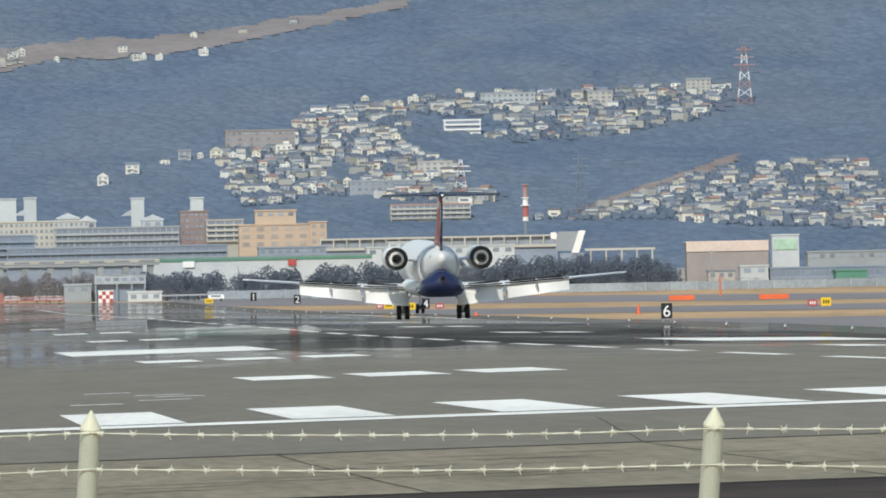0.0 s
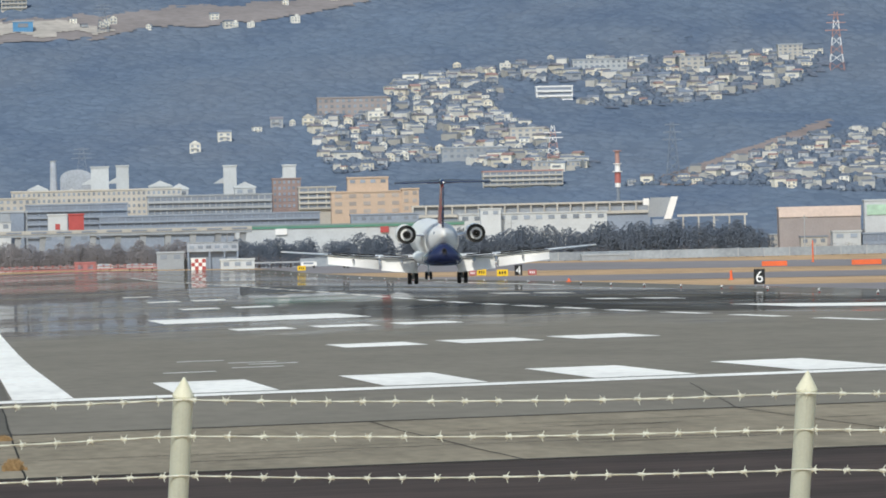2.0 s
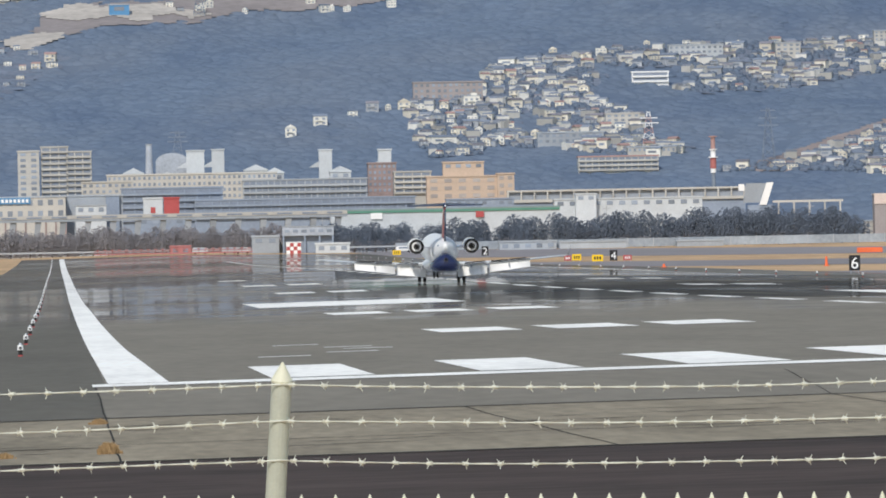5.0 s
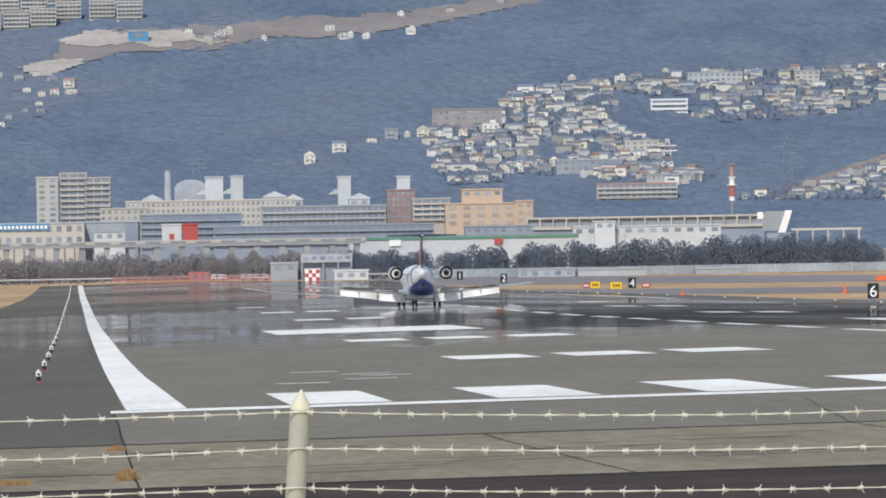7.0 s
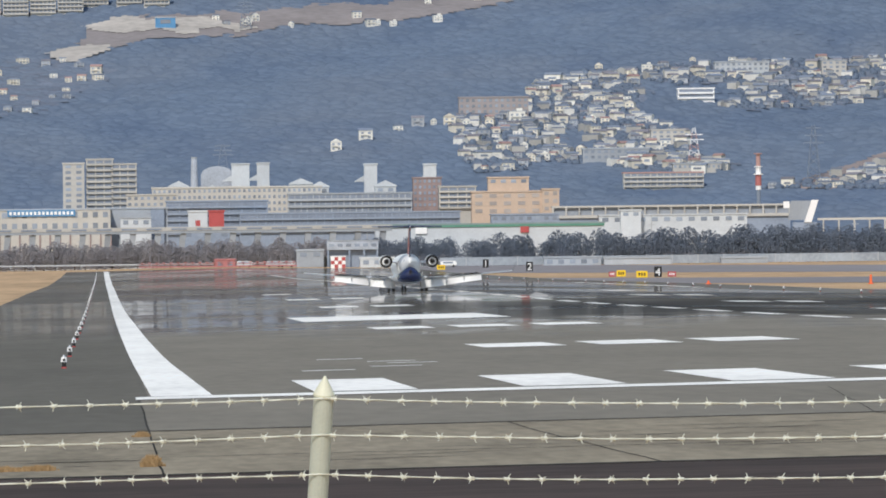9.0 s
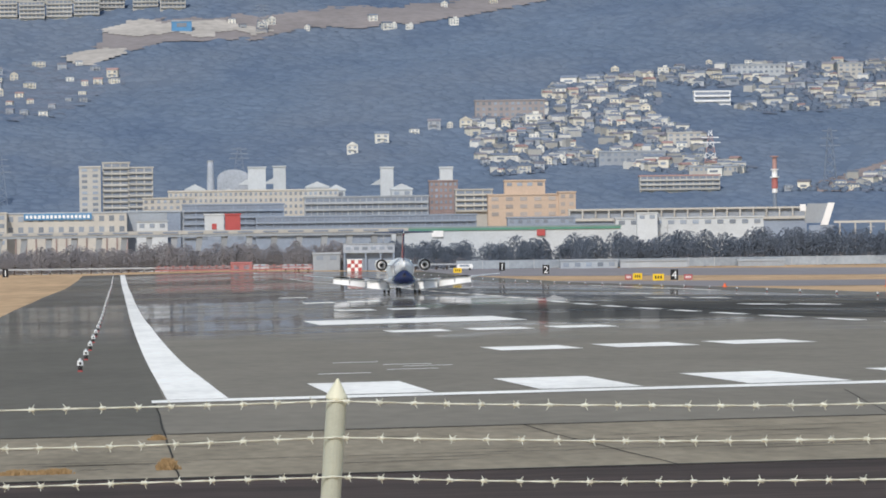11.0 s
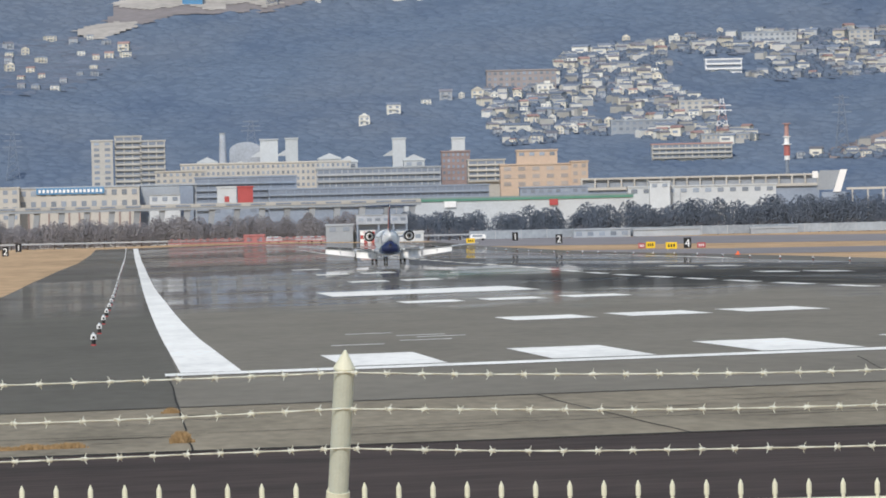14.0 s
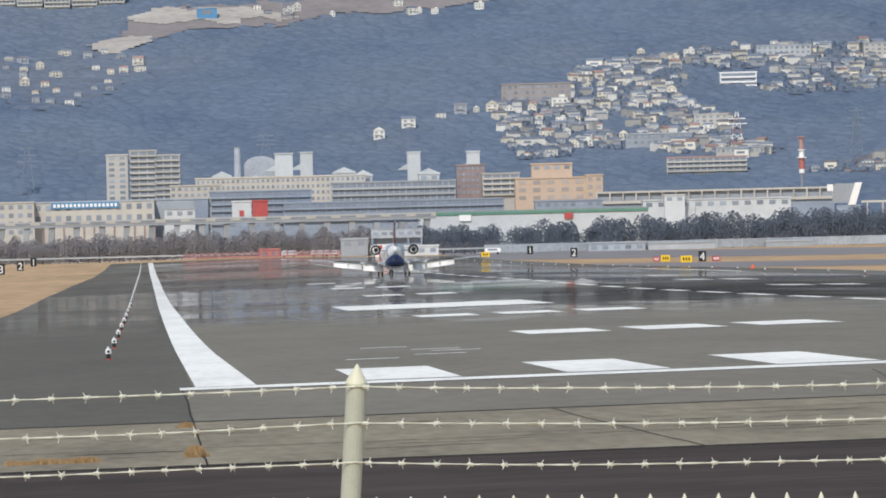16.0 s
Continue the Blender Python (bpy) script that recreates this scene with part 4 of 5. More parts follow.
def city():
    # far row
    for cx_, w in (((-9.27, 42.71), 7.5), ((-0.08, 44.10), 9.5), ((8.43, 42.32), 9.0)):
        block("apartment_tower", "beige ten-storey apartment tower with balconies", cx_[0], cx_[1], 3700 if w < 9 else 3704, w, 14, "cream", 9, 3 if w > 8 else 2, 2.0, "band" if w > 8 else "win", roof="cream")
    for (x, z), w in (((47.55, 40.33), 6.0), ((55.22, 40.55), 4.2), ((91.58, 39.75), 4.4), ((111.68, 39.50), 4.4)):
        b = block("water_tower", "white rooftop water tower block", x, z, 3560, w, 5, "white", 0, roof="white", cat="tower")
        part("stair_wing", loft([[(-w / 2 - 3.4, -2, z - gz(x, 3560) - 5.6), (-w / 2, -2, z - gz(x, 3560) - 5.6), (-w / 2, -2, z - gz(x, 3560) - 3.6), (-w / 2 - 1.2, -2, z - gz(x, 3560) - 4.2)],
                                 [(-w / 2 - 3.4, 2, z - gz(x, 3560) - 5.6), (-w / 2, 2, z - gz(x, 3560) - 5.6), (-w / 2, 2, z - gz(x, 3560) - 3.6), (-w / 2 - 1.2, 2, z - gz(x, 3560) - 4.2)]], smooth=False), "white", b)
    rows = (
        ("housing_block", "long pale four-storey housing block", (45.71, 32.18), 56.77, "cream", 4, 34, 2.1, "win", 3520),
        ("housing_block", "long grey-white housing block with gallery floors", (83.40, 29.60), 41.58, "greywall", 3, 20, 2.2, "band", 3515),
        ("housing_block", "pale housing block with dark gallery floors", (119.71, 31.54), 12.51, "cream", 4, 4, 1.8, "band", 3525),
        ("housing_block", "reddish brown housing block below the water tower", (110.16, 34.79), 9.53, "brick", 5, 6, 2.0, "win", 3545),
        ("office_building", "blue-grey office building with ribbon windows", (37.65, 26.74), 32.90, "slate", 5, 8, 2.1, "band", 3400),
        ("office_building", "long blue-grey low building with dark galleries", (80.30, 22.45), 71.08, "slate", 3, 26, 2.0, "band", 3390),
        ("office_building", "grey low commercial building, flat roof", (136.40, 21.15), 21.81, "slate", 2, 8, 2.2, "win", 3380),
        ("housing_block", "pale low block with flat roof", (17.07, 29.65), 16.84, "cream", 3, 8, 2.0, "win", 3480),
        ("ochre_building", "ochre plastered four-storey building", (133.45, 29.08), 23.37, "ochre", 3, 5, 2.5, "win", 3450),
        ("ochre_wing", "ochre side wing with dark windows", (147.67, 29.68), 5.56, "ochre", 3, 2, 2.5, "win", 3448),
        ("shop_building", "grey metal-clad shop hall", (11.87, 24.16), 18.51, "greywall", 0, 0, 3, "win", 3310),
        ("cream_office", "cream office building with square windows", (-41.65, 24.14), 14.50, "cream", 4, 5, 2.6, "win", 3290),
        ("white_hall", "low white works building behind the trees", (181.30, 20.21), 46.91, "white", 1, 12, 2.6, "win", 3330),
        ("white_hall", "small white gabled office building", (167.64, 21.73), 6.44, "white", 1, 2, 2.2, "win", 3325),
        ("white_shed", "low white shed beyond the grass", (272.46, 11.76), 8.68, "white", 1, 2, 2.6, "win", 3230),
        ("dark_stalls", "low dark stalls with pale roofs", (296.08, 10.94), 37.36, "slate", 1, 8, 3.4, "band", 3232),
        ("green_stall", "low green-fronted stall beside the dark ones", (301.73, 9.74), 9.70, "teal", 0, 1, 2.6, "win", 3222),
        ("grey_hall", "wide grey hall with shallow roof", (315.19, 16.29), 25.44, "greywall", 1, 8, 2.6, "win", 3380),
    )
    for name, label, (x, z), w, wall, fl, cols, fh, style, y in rows:
        block(name, label, x, z, y, w, 9, wall, fl, cols, fh, style, roof="ochre" if "ochre" in name else wall, wfrac=0.5, glass="ochreglass" if "ochre" in name else "pane")
    b = block("pink_hall", "long factory hall, pinkish upper cladding over brown-grey walls", 279.82, 20.38, 3420, 26.66, 9, "brownwall", 0, roof="pinkwall")
    part("upper_cladding", box(26.9, 0.3, 2.9, 0, -4.7, 20.38 - gz(279.82, 3420) - 2.9), "pinkwall", b, "pinkish cladding band")
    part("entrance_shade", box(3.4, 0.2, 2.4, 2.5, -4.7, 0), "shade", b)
    rnd = random.Random(21)
    for k in range(46):
        y = rnd.uniform(3560, 3632)
        x = rnd.uniform(-20, 92) * y / 1000
        w, h = rnd.uniform(5, 12), rnd.uniform(3.5, 9.5)
        block("low_house", rnd.choice(("pale low house at the foot of the hill", "grey low building at the foot of the hill")), x, gz(x, y) + h, y, w, 7, rnd.choice(("cream", "greywall", "white", "greywall", "slate")), int(h / 2.6), max(2, int(w / 2.2)), 2.5, rnd.choice(("win", "win", "band")), roof=rnd.choice(("roof_grey", "roof_brown", "greywall")), cat="house")
    for k in range(26):
        y = rnd.uniform(3400, 3480)
        x = rnd.uniform(-16, 92) * y / 1000
        w, h = rnd.uniform(4, 9), rnd.uniform(3.5, 7.5)
        block("low_house", "low grey building among the works", x, gz(x, y) + h, y, w, 6, rnd.choice(("cream", "greywall", "slate", "slate")), int(h / 2.6), max(2, int(w / 2.2)), 2.5, rnd.choice(("win", "band")), roof=rnd.choice(("roof_grey", "greywall")), cat="house")
    # ochre penthouse, gables on the housing
    x, z = (134.00, 33.73)
    block("ochre_penthouse", "ochre rooftop storey of the big building", x, z, 3452, 13.36, 7, "ochre", 1, 4, 2.2, roof="ochre")
    for (x, z), w in (((26.30, 34.13), 6.5), ((67.35, 34.54), 7.5), ((73.72, 33.46), 6.0), ((95.75, 33.54), 7.0), ((37.56, 32.75), 5.0), ((19.37, 30.06), 6.0)):
        b = block("gabled_house", "white gabled block among the housing", x, z - 1.4, 3531, w, 8, "white", 1, 2, 2.4, roof="white")
        bm = gable_roof(8, w, 1.6, z - 1.4 - gz(x, 3531) + 0.5, 0.1)
        bm.transform(Matrix.Rotation(math.pi / 2, 4, "Z"))
        part("gable", bm, "white", b)
    # pilastered cream building with a blue sign board
    x, z = (-15.86, 23.99)
    w = 37.97
    b = block("cream_works", "long cream works building with brick pilasters and a blue sign board", x, z, 3300, w, 10, "cream", 2, 12, 3.4)
    h = z - gz(x, 3300)
    for i in range(13):
        pane(b, 0.5, round(h * 0.62, 2), -w / 2 + w * i / 12, -5.2, 0.2, "brick", "pilaster", 0.5)
    sg = part("sign_board", box(21.29, 0.3, 2.0, -w * 0.07, -5.4, h - 1.9), "blue", b, "blue sign board with white lettering bars")
    for i in range(16):
        pane(sg, 0.8, 1.0, -w * 0.07 - 9.6 + 1.28 * i, -5.6, h - 1.4, "signwhite", "lettering_bar", 0.1)
    # white shop front and billboard
    x, z = (11.04, 21.07)
    b = block("white_shop", "white shop front with an arched parapet", x, z, 3296, 9.57, 5, "white", 1, 3, 2.6)
    x, z = (33.01, 22.86)
    b = block("billboard_hall", "white and red store cube", x - 2.6, z, 3290, 6.01, 6, "white", 0, roof="white", foot=z - 5.6)
    pane(b, 1.5, 1.8, 0, -3.1, 1.2, "red", "emblem")
    block("billboard_hall", "red store cube beside the white one", x + 3.2, z, 3289.5, 4.78, 6, "red", 0, roof="red", foot=z - 5.6)
    block("podium", "grey podium under the store cubes", x, z - 5.6, 3290, 15, 7, "slate", 1, 4, 3.0)
    x, z = (17.89, 24.17)
    block("sign_cube", "dark blue sign cube on a roof", x, z, 3304, 4.26, 2, "slate", 0)
    x, z = (39.80, 40.04)
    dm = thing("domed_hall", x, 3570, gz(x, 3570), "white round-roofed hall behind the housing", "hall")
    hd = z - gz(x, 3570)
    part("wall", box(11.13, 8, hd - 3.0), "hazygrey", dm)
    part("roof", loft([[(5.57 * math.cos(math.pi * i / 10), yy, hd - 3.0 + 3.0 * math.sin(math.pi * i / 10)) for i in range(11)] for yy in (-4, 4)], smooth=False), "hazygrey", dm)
    # made-up shaft in place of a white steam plume
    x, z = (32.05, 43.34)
    ck = thing("slim_chimney", x, 3575, gz(x, 3575), "solid white shaft standing in for a steam plume beside a round-roofed hall", "chimney")
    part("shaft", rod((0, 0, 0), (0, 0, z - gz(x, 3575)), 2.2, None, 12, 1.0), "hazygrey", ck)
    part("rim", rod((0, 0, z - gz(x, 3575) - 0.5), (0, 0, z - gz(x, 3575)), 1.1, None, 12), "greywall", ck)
    # elevated road
    x0, z = (-64.32, 16.80)
    x1, _ = (89.41, 15.33)
    road = thing("elevated_road", (x0 + x1) / 2, 3230, z, "pale concrete elevated road with slanted piers", "viaduct", "", "structure")
    L = x1 - x0
    part("deck", box(L, 9, 0.8, 0, 0, -0.8), "greywall", road)
    part("parapet", box(L, 0.3, 1.1, 0, -4.5, 0), "cream", road)
    for i in range(20):
        xx = -L / 2 + L * (i + 0.5) / 20
        zf = gz(xx + road.location.x, 3230) - z
        part("pier", loft([[(xx - 0.7, -1, zf), (xx + 0.7, -1, zf), (xx + 0.7, 1, zf), (xx - 0.7, 1, zf)], [(xx + 0.3, -4, -0.8), (xx + 2.2, -4, -0.8), (xx + 2.2, 4, -0.8), (xx + 0.3, 4, -0.8)]], smooth=False), "greywall", road)
        # strip of the shade colour on the solid parapet, painted as an opening
        pane(road, round(L / 20 - 3, 2), 0.5, xx, -4.7, 0.25, "shade", "slot")
    # frame gallery, its open bays closed by a sheet coloured as their shade
    x0, z0 = (146.90, 24.12)
    x1, _ = (224.55, 24.62)
    L, zf = x1 - x0, gz(50, 3420)
    g = thing("railway_gallery", (x0 + x1) / 2, 3420, zf, "pale concrete frame gallery on columns", "viaduct", "", "structure")
    hh = z0 - zf
    part("roof_beam", box(L, 6, 0.6, 0, 0, hh - 0.6), "cream", g)
    part("floor_beam", box(L, 6, 0.9, 0, 0, hh - 4.0), "cream", g)
    part("shade_sheet", box(L, 0.3, 2.6, 0, -1.6, hh - 3.2), "gallery", g)
    part("under_wall", box(L, 5, hh - 4.0, 0, 0.3, 0), "slate", g)
    for i in range(19):
        pane(g, 0.5, 2.9, -L / 2 + 0.3 + (L - 0.6) * i / 18, -2.8, round(hh - 3.2, 2), "cream", "column", 0.6)
    # leaning fin
    x, z = (231.11, 25.05)
    zf = gz(x, 3400)
    fin = thing("sign_fin", x, 3400, zf, "white leaning fin wall at the end of the gallery", "wall")
    h = z - zf
    part("wall", loft([[(-3.3, -1, h - 7.2), (-0.9, -1, h - 7.2), (-0.9, 1, h - 7.2), (-3.3, 1, h - 7.2)], [(-0.8, -1, h), (1.4, -1, h), (1.4, 1, h), (-0.8, 1, h)]], smooth=False), "signwhite", fin)
    part("plinth", box(8, 2, h - 7.2, -3, 0.5, 0), "slate", fin)
    part("infill", loft([[(-8.5, 0, h - 6.5), (-3.2, 0, h - 6.5), (-3.2, 0.6, h - 6.5), (-8.5, 0.6, h - 6.5)], [(-7.5, 0, h - 0.2), (-0.9, 0, h - 0.2), (-0.9, 0.6, h - 0.2), (-7.5, 0.6, h - 0.2)]], smooth=False), "greywall", fin)
    part("bright_panel", box(1.9, 0.4, 2.2, -9.0, -0.6, h - 2.6), "signwhite", fin)
    part("gantry", box(22.85, 0.6, 0.7, 12.5, 0, h - 6.6), "cream", fin)
    for i in range(5):
        part("gantry_leg", box(0.5, 0.5, h - 6.6, 3 + 5 * i, 0, 0), "cream", fin)
    # green-topped white wall
    x0, z = (85.03, 17.66)
    x1, _ = (156.04, 17.33)
    L = x1 - x0
    b = block("store_hall", "long white store hall with a green fascia", (x0 + x1) / 2, z, 3260, L, 12, "white", 0, roof="teal_roof")
    h = z - gz((x0 + x1) / 2, 3260)
    part("fascia", box(L, 0.3, 0.7, 0, -6.2, h - 0.7), "teal", b, "green fascia band")
    for (x, _), w, m in (((99.20, 16.30), 3.6, "signwhite"), ((131.27, 15.59), 2.6, "red")):
        part("sign_panel", box(w, 0.3, 1.9, x - (x0 + x1) / 2, -6.5, h - 2.6), m, b, "plain sign panel")
    # green and white painted box
    x, z = (300.74, 22.31)
    b = block("painted_tank_house", "white box building with a green mural", x, z, 3440, 8.88, 6, "white", 0, roof="white")
    part("mural", box(7.40, 0.2, 3.4, 0, -3.2, z - gz(x, 3440) - 4.6), "mural", b, "pale green mural")


# pale render with haze put into the colour to lower its contrast
M["hazygrey"] = mat("haze_paled_render", (0.386, 0.425, 0.485), 0.9, 0, 0.2, 0.25, 0, 0.2)
M["ochreglass"] = mat("brownish_window_glass", (0.37, 0.335, 0.32), 0.3, 0, 0.1, 0.5, 0, 0.4, 0.2)
# distance haze in these two colours: cladding bluer, brick duller
M["slate"] = mat("hazed_blue_grey_cladding", (0.251, 0.300, 0.380), 0.7, 0, 0.12, 0.15, 0, 0.3)
M["brick"] = mat("hazed_brown_brick", (0.30, 0.235, 0.23), 0.85, 0, 0.12, 0.3, 0, 0.2)
M["pinkwall"] = mat("pinkish_cladding", (0.66, 0.55, 0.50), 0.8, 0, 0.1, 0.2, 0, 0.2)
M["mural"] = mat("mural_green", (0.42, 0.60, 0.48), 0.7, 0, 0.2, 0.4, 0, 0.2)
city()


# ---------- trees and brush at the far end of the field
def tree(name, x, y, w, h, material, rnd, label, n=1900):
    t = thing(name, x, y, gz(x, y), label, "tree" if material == "tree" else "shrub", "trees at the far boundary")
    part("trunk", rod((0, 0, 0), (0.2, 0, h * 0.55), 0.22, rod((0.1, 0, h * 0.3), (w * 0.25, 0.3, h * 0.62), 0.1, None, 6, 0.05), 7, 0.12), "bark", t)
    k = np.random.RandomState(rnd.randrange(10 ** 6))
    a, r = k.uniform(0, 6.283, n), np.sqrt(k.uniform(0, 1, n))
    lobes = 1 + 0.22 * np.sin(3 * a + k.uniform(0, 6)) + 0.12 * np.sin(7 * a + k.uniform(0, 6))
    zz = h * (0.04 + 0.94 * k.uniform(0, 1, n) ** 0.8 * np.sqrt(1 - 0.8 * r ** 2))
    c = np.stack([r * w / 2 * np.cos(a) * lobes, r * w / 3 * np.sin(a), zz], 1)
    sz = k.uniform(0.09, 0.25, (n, 1, 1)) * (0.5 + h / 14)
    v = (ICO_V[None] * k.uniform(0.6, 1.4, (n, len(ICO_V), 3)) * sz * np.array([1, 1, 0.75]) + c[:, None]).reshape(-1, 3)
    f = (ICO_F[None] + (np.arange(n) * len(ICO_V))[:, None, None]).reshape(-1, 3)
    me = bpy.data.meshes.new("crown")
    me.from_pydata(v.tolist(), [], f.tolist())
    me.polygons.foreach_set("use_smooth", [True] * len(me.polygons))
    me.materials.append(M[material])
    ob = new("crown", me)
    ob.parent = t


ICO_V = np.array([(1, 0, 0), (-1, 0, 0), (0, 1, 0), (0, -1, 0), (0, 0, 1), (0, 0, -1)], float)
ICO_F = np.array([(a, b, c) if (a == 0) ^ (b == 2) ^ (c == 4) else (b, a, c) for a in (0, 1) for b in (2, 3) for c in (4, 5)])


def greenery():
    rnd = random.Random(8)
    dark = "dark evergreen tree at the airfield boundary"
    spans = (((22.6, 24.7)[0], (33.8, 24.5)[0], 9.4, 10.6), ((34.6, 24.5)[0], (36.9, 24.5)[0], 9.2, 9.8), ((37.1, 24.5)[0], (41.2, 24.4)[0], 10.0, 11.0), ((41.7, 24.4)[0], (46.7, 24.3)[0], 10.4, 11.6), ((46.7, 24.3)[0], (56.9, 24.0)[0], 11.0, 13.0), ((56.9, 24.0)[0], (76.8, 23.6)[0], 10.8, 12.8))
    for a0, a1, h0, h1 in spans:
        a = a0 + 0.9
        a1 -= 0.4
        while a < a1:
            y = rnd.uniform(3165, 3190)
            w = rnd.uniform(6.0, 10.5)
            tree("evergreen_tree", a * y / 1000, y, w, rnd.uniform(h0 - 2.4, h1 - 0.4), "tree", rnd, dark)
            a += rnd.uniform(0.75, 1.15)
    a = (-15.1, 25.6)[0]
    while a < (21.4, 24.8)[0]:
        y = rnd.uniform(3185, 3205)
        tree("bare_shrub", a * y / 1000, y, rnd.uniform(5, 8), rnd.uniform(6.5, 9.6), "brush", rnd, "brown leafless shrub at the airfield boundary", 1500)
        a += rnd.uniform(0.7, 1.1)
    a = (26.5, 24.7)[0]
    while a < (47.2, 24.2)[0]:
        tree("low_shrub", a * 3.158, 3158, rnd.uniform(5, 8), rnd.uniform(2.6, 4.6), rnd.choice(("brush", "tree")), rnd, "low dull shrub in front of the store hall", 220)
        a += rnd.uniform(0.9, 1.4)
    a = (47.2, 24.2)[0]
    while a < (89.2, 23.3)[0]:
        y = 3150
        tree("bare_shrub", a * y / 1000, y, rnd.uniform(5, 8), rnd.uniform(2.4, 4.2), "brush", rnd, "brown leafless shrub at the airfield boundary", 220)
        a += rnd.uniform(1.3, 1.9)


greenery()


def poles():
    rnd = random.Random(31)
    for k in range(11):
        a, y = -12 + 9.3 * k + rnd.uniform(-2, 2), rnd.uniform(3240, 3250)
        x, h = a * y / 1000, rnd.uniform(9, 13)
        p = thing("utility_pole", x, y, gz(x, y), "thin grey utility pole with a cross arm", "pole", "utility poles")
        part("shaft", rod((0, 0, 0), (0, 0, h), 0.2, None, 8, 0.13), "steel", p)
        part("cross_arm", box(2.0, 0.15, 0.2, 0, 0, h - 1.0), "steel", p)


poles()


# ---------- airfield furniture
def letters(text, size, material, parent, x, y, z, name="lettering"):
    cu = bpy.data.curves.new(name, "FONT")
    cu.body, cu.size, cu.align_x, cu.extrude = text, size, "CENTER", 0.01
    tmp = bpy.data.objects.new("tmp", cu)
    scene.collection.objects.link(tmp)
    bpy.context.view_layer.update()
    me = bpy.data.meshes.new_from_object(tmp.evaluated_get(bpy.context.evaluated_depsgraph_get()))
    bpy.data.objects.remove(tmp)
    me.materials.clear()
    me.materials.append(M[material])
    ob = new(name, me)
    ob.parent = parent
    ob.matrix_basis = pose(x, y, z, 90)
    return ob


def sign(text, x, y, board, ink, w, h, label):
    s = thing("airfield_sign", x, y, gz(x, y), label, "sign", "airfield signs")
    part("board", box(w, 0.25, h, 0, 0, 0.3, None, 0.03), board, s)
    for o in (-w * 0.35, w * 0.35):
        part("leg", rod((o, 0, 0), (o, 0, 0.35), 0.05), "steel", s)
    if text:
        letters(text, h * 1.05, ink, s, 0, -0.14, 0.3 + h * 0.13)
    else:
        for i in range(3):
            part("lettering_bar", box(w * 0.14, 0.02, h * 0.45, (i - 1) * w * 0.24, -0.14, 0.3 + h * 0.28), ink, s)
    return s


def airfield():
    num = "black distance board with a white numeral"
    for text, x, y in (("6", 85.1, 1120), ("4", 106, 2000), ("2", 106, 2600), ("1", 106.5, 2910), ("3", -31.5, 2290), ("2", -31, 2600), ("1", -31, 2910)):
        k = 0.82 if y < 1200 else (1.0 if y < 2100 else 1.15)
        sign(text, x, y, "black", "signwhite", 1.45 * k, 2.0 * k, num)
    for (x, z), y, w in (((100.88, 1.96), 1960, 2.1), ((101.94, 2.67), 2060, 1.8), ((142.37, 0.98), 1560, 1.5), ((89.92, 5.06), 2780, 2.2)):
        sign("", x, y, "yellow", "black", w, 1.25, "yellow taxiway sign with black lettering bars")
    for (x, z), y, w in (((109.19, 2.14), 2010, 1.6), ((100.17, 2.71), 2060, 1.3), ((140.35, 0.69), 1560, 1.4)):
        sign("", x, y, "red", "signwhite", w, 1.0, "red mandatory sign beside the taxiway")
    for (x, z), y, w in (((178.18, 3.29), 2300, 5.6), ((194.14, 2.39), 2250, 6.4)):
        s = thing("closure_marker", x, y, gz(x, y), "long orange closure marker on the grass", "marker", "closure markers")
        part("panel", box(w, 0.4, 1.1, 0, 0, 0.1, None, 0.05), "orange", s)
        for o in (-0.4, 0.4):
            part("leg", rod((o * w, 0, 0), (o * w, 0, 0.2), 0.06), "steel", s)
    for (x, z), y, h in (((104.08, 0.89), 1420, 1.3), ((211.03, 7.92), 2600, 5.4), ((86.68, -0.01), 1500, 0.5)):
        s = thing("marker_post", x, y, gz(x, y), "orange marker post on the grass", "marker", "marker posts")
        part("pole", rod((0, 0, 0), (0, 0, h), 0.22, None, 8, 0.14), "orange", s)
        part("base", rod((0, 0, 0), (0, 0, 0.12), 0.4, None, 8), "orange", s)
    # edge lights both sides
    for k in range(44):
        for x in (-1.24, 76.2):
            y = 333 + 60 * k
            s = thing("edge_light", x, y, gz(x, y), "elevated runway edge light with white top and red base", "runway light", "runway edge lights")
            part("base", rod((0, 0, 0), (0, 0, 0.05), 0.09, None, 10), "red", s)
            part("stem", rod((0, 0, 0.05), (0, 0, 0.2), 0.07, None, 10), "black", s)
            part("body", rod((0, 0, 0.2), (0, 0, 0.36), 0.105, None, 10, 0.09), "signwhite", s)
            part("lens", rod((0, 0, 0.36), (0, 0, 0.43), 0.06, None, 10, 0.03), "tin", s)
            part("aperture", box(0.08, 0.02, 0.08, 0, -0.105, 0.23), "black", s)
    # localizer array
    x0, z = (10.94, 6.24)
    x1, _ = (57.04, 6.71)
    zf = gz((x0 + x1) / 2, 3060)
    L = x1 - x0
    loc = thing("localizer_antenna", (x0 + x1) / 2, 3060, zf, "long red lattice antenna array across the runway end", "antenna")
    part("lower_rail", box(L, 0.3, 0.35, 0, 0, 0.3), "faded_red", loc)
    part("upper_rail", box(L, 0.3, 0.22, 0, 0, 1.1), "faded_red", loc)
    for i in range(22):
        xx = -L / 2 + L * (i + 0.5) / 22
        part("element", box(0.9, 1.6, 0.25, xx, -0.3, 1.5), "faded_red", loc)
        part("leg", box(0.18, 0.18, 1.5, xx, 0, 0), "faded_red", loc)
    # checked red and white hut
    x, y = 68.3, 3030
    hut = thing("equipment_hut", x, y, gz(x, y), "red and white chequered equipment hut", "hut")
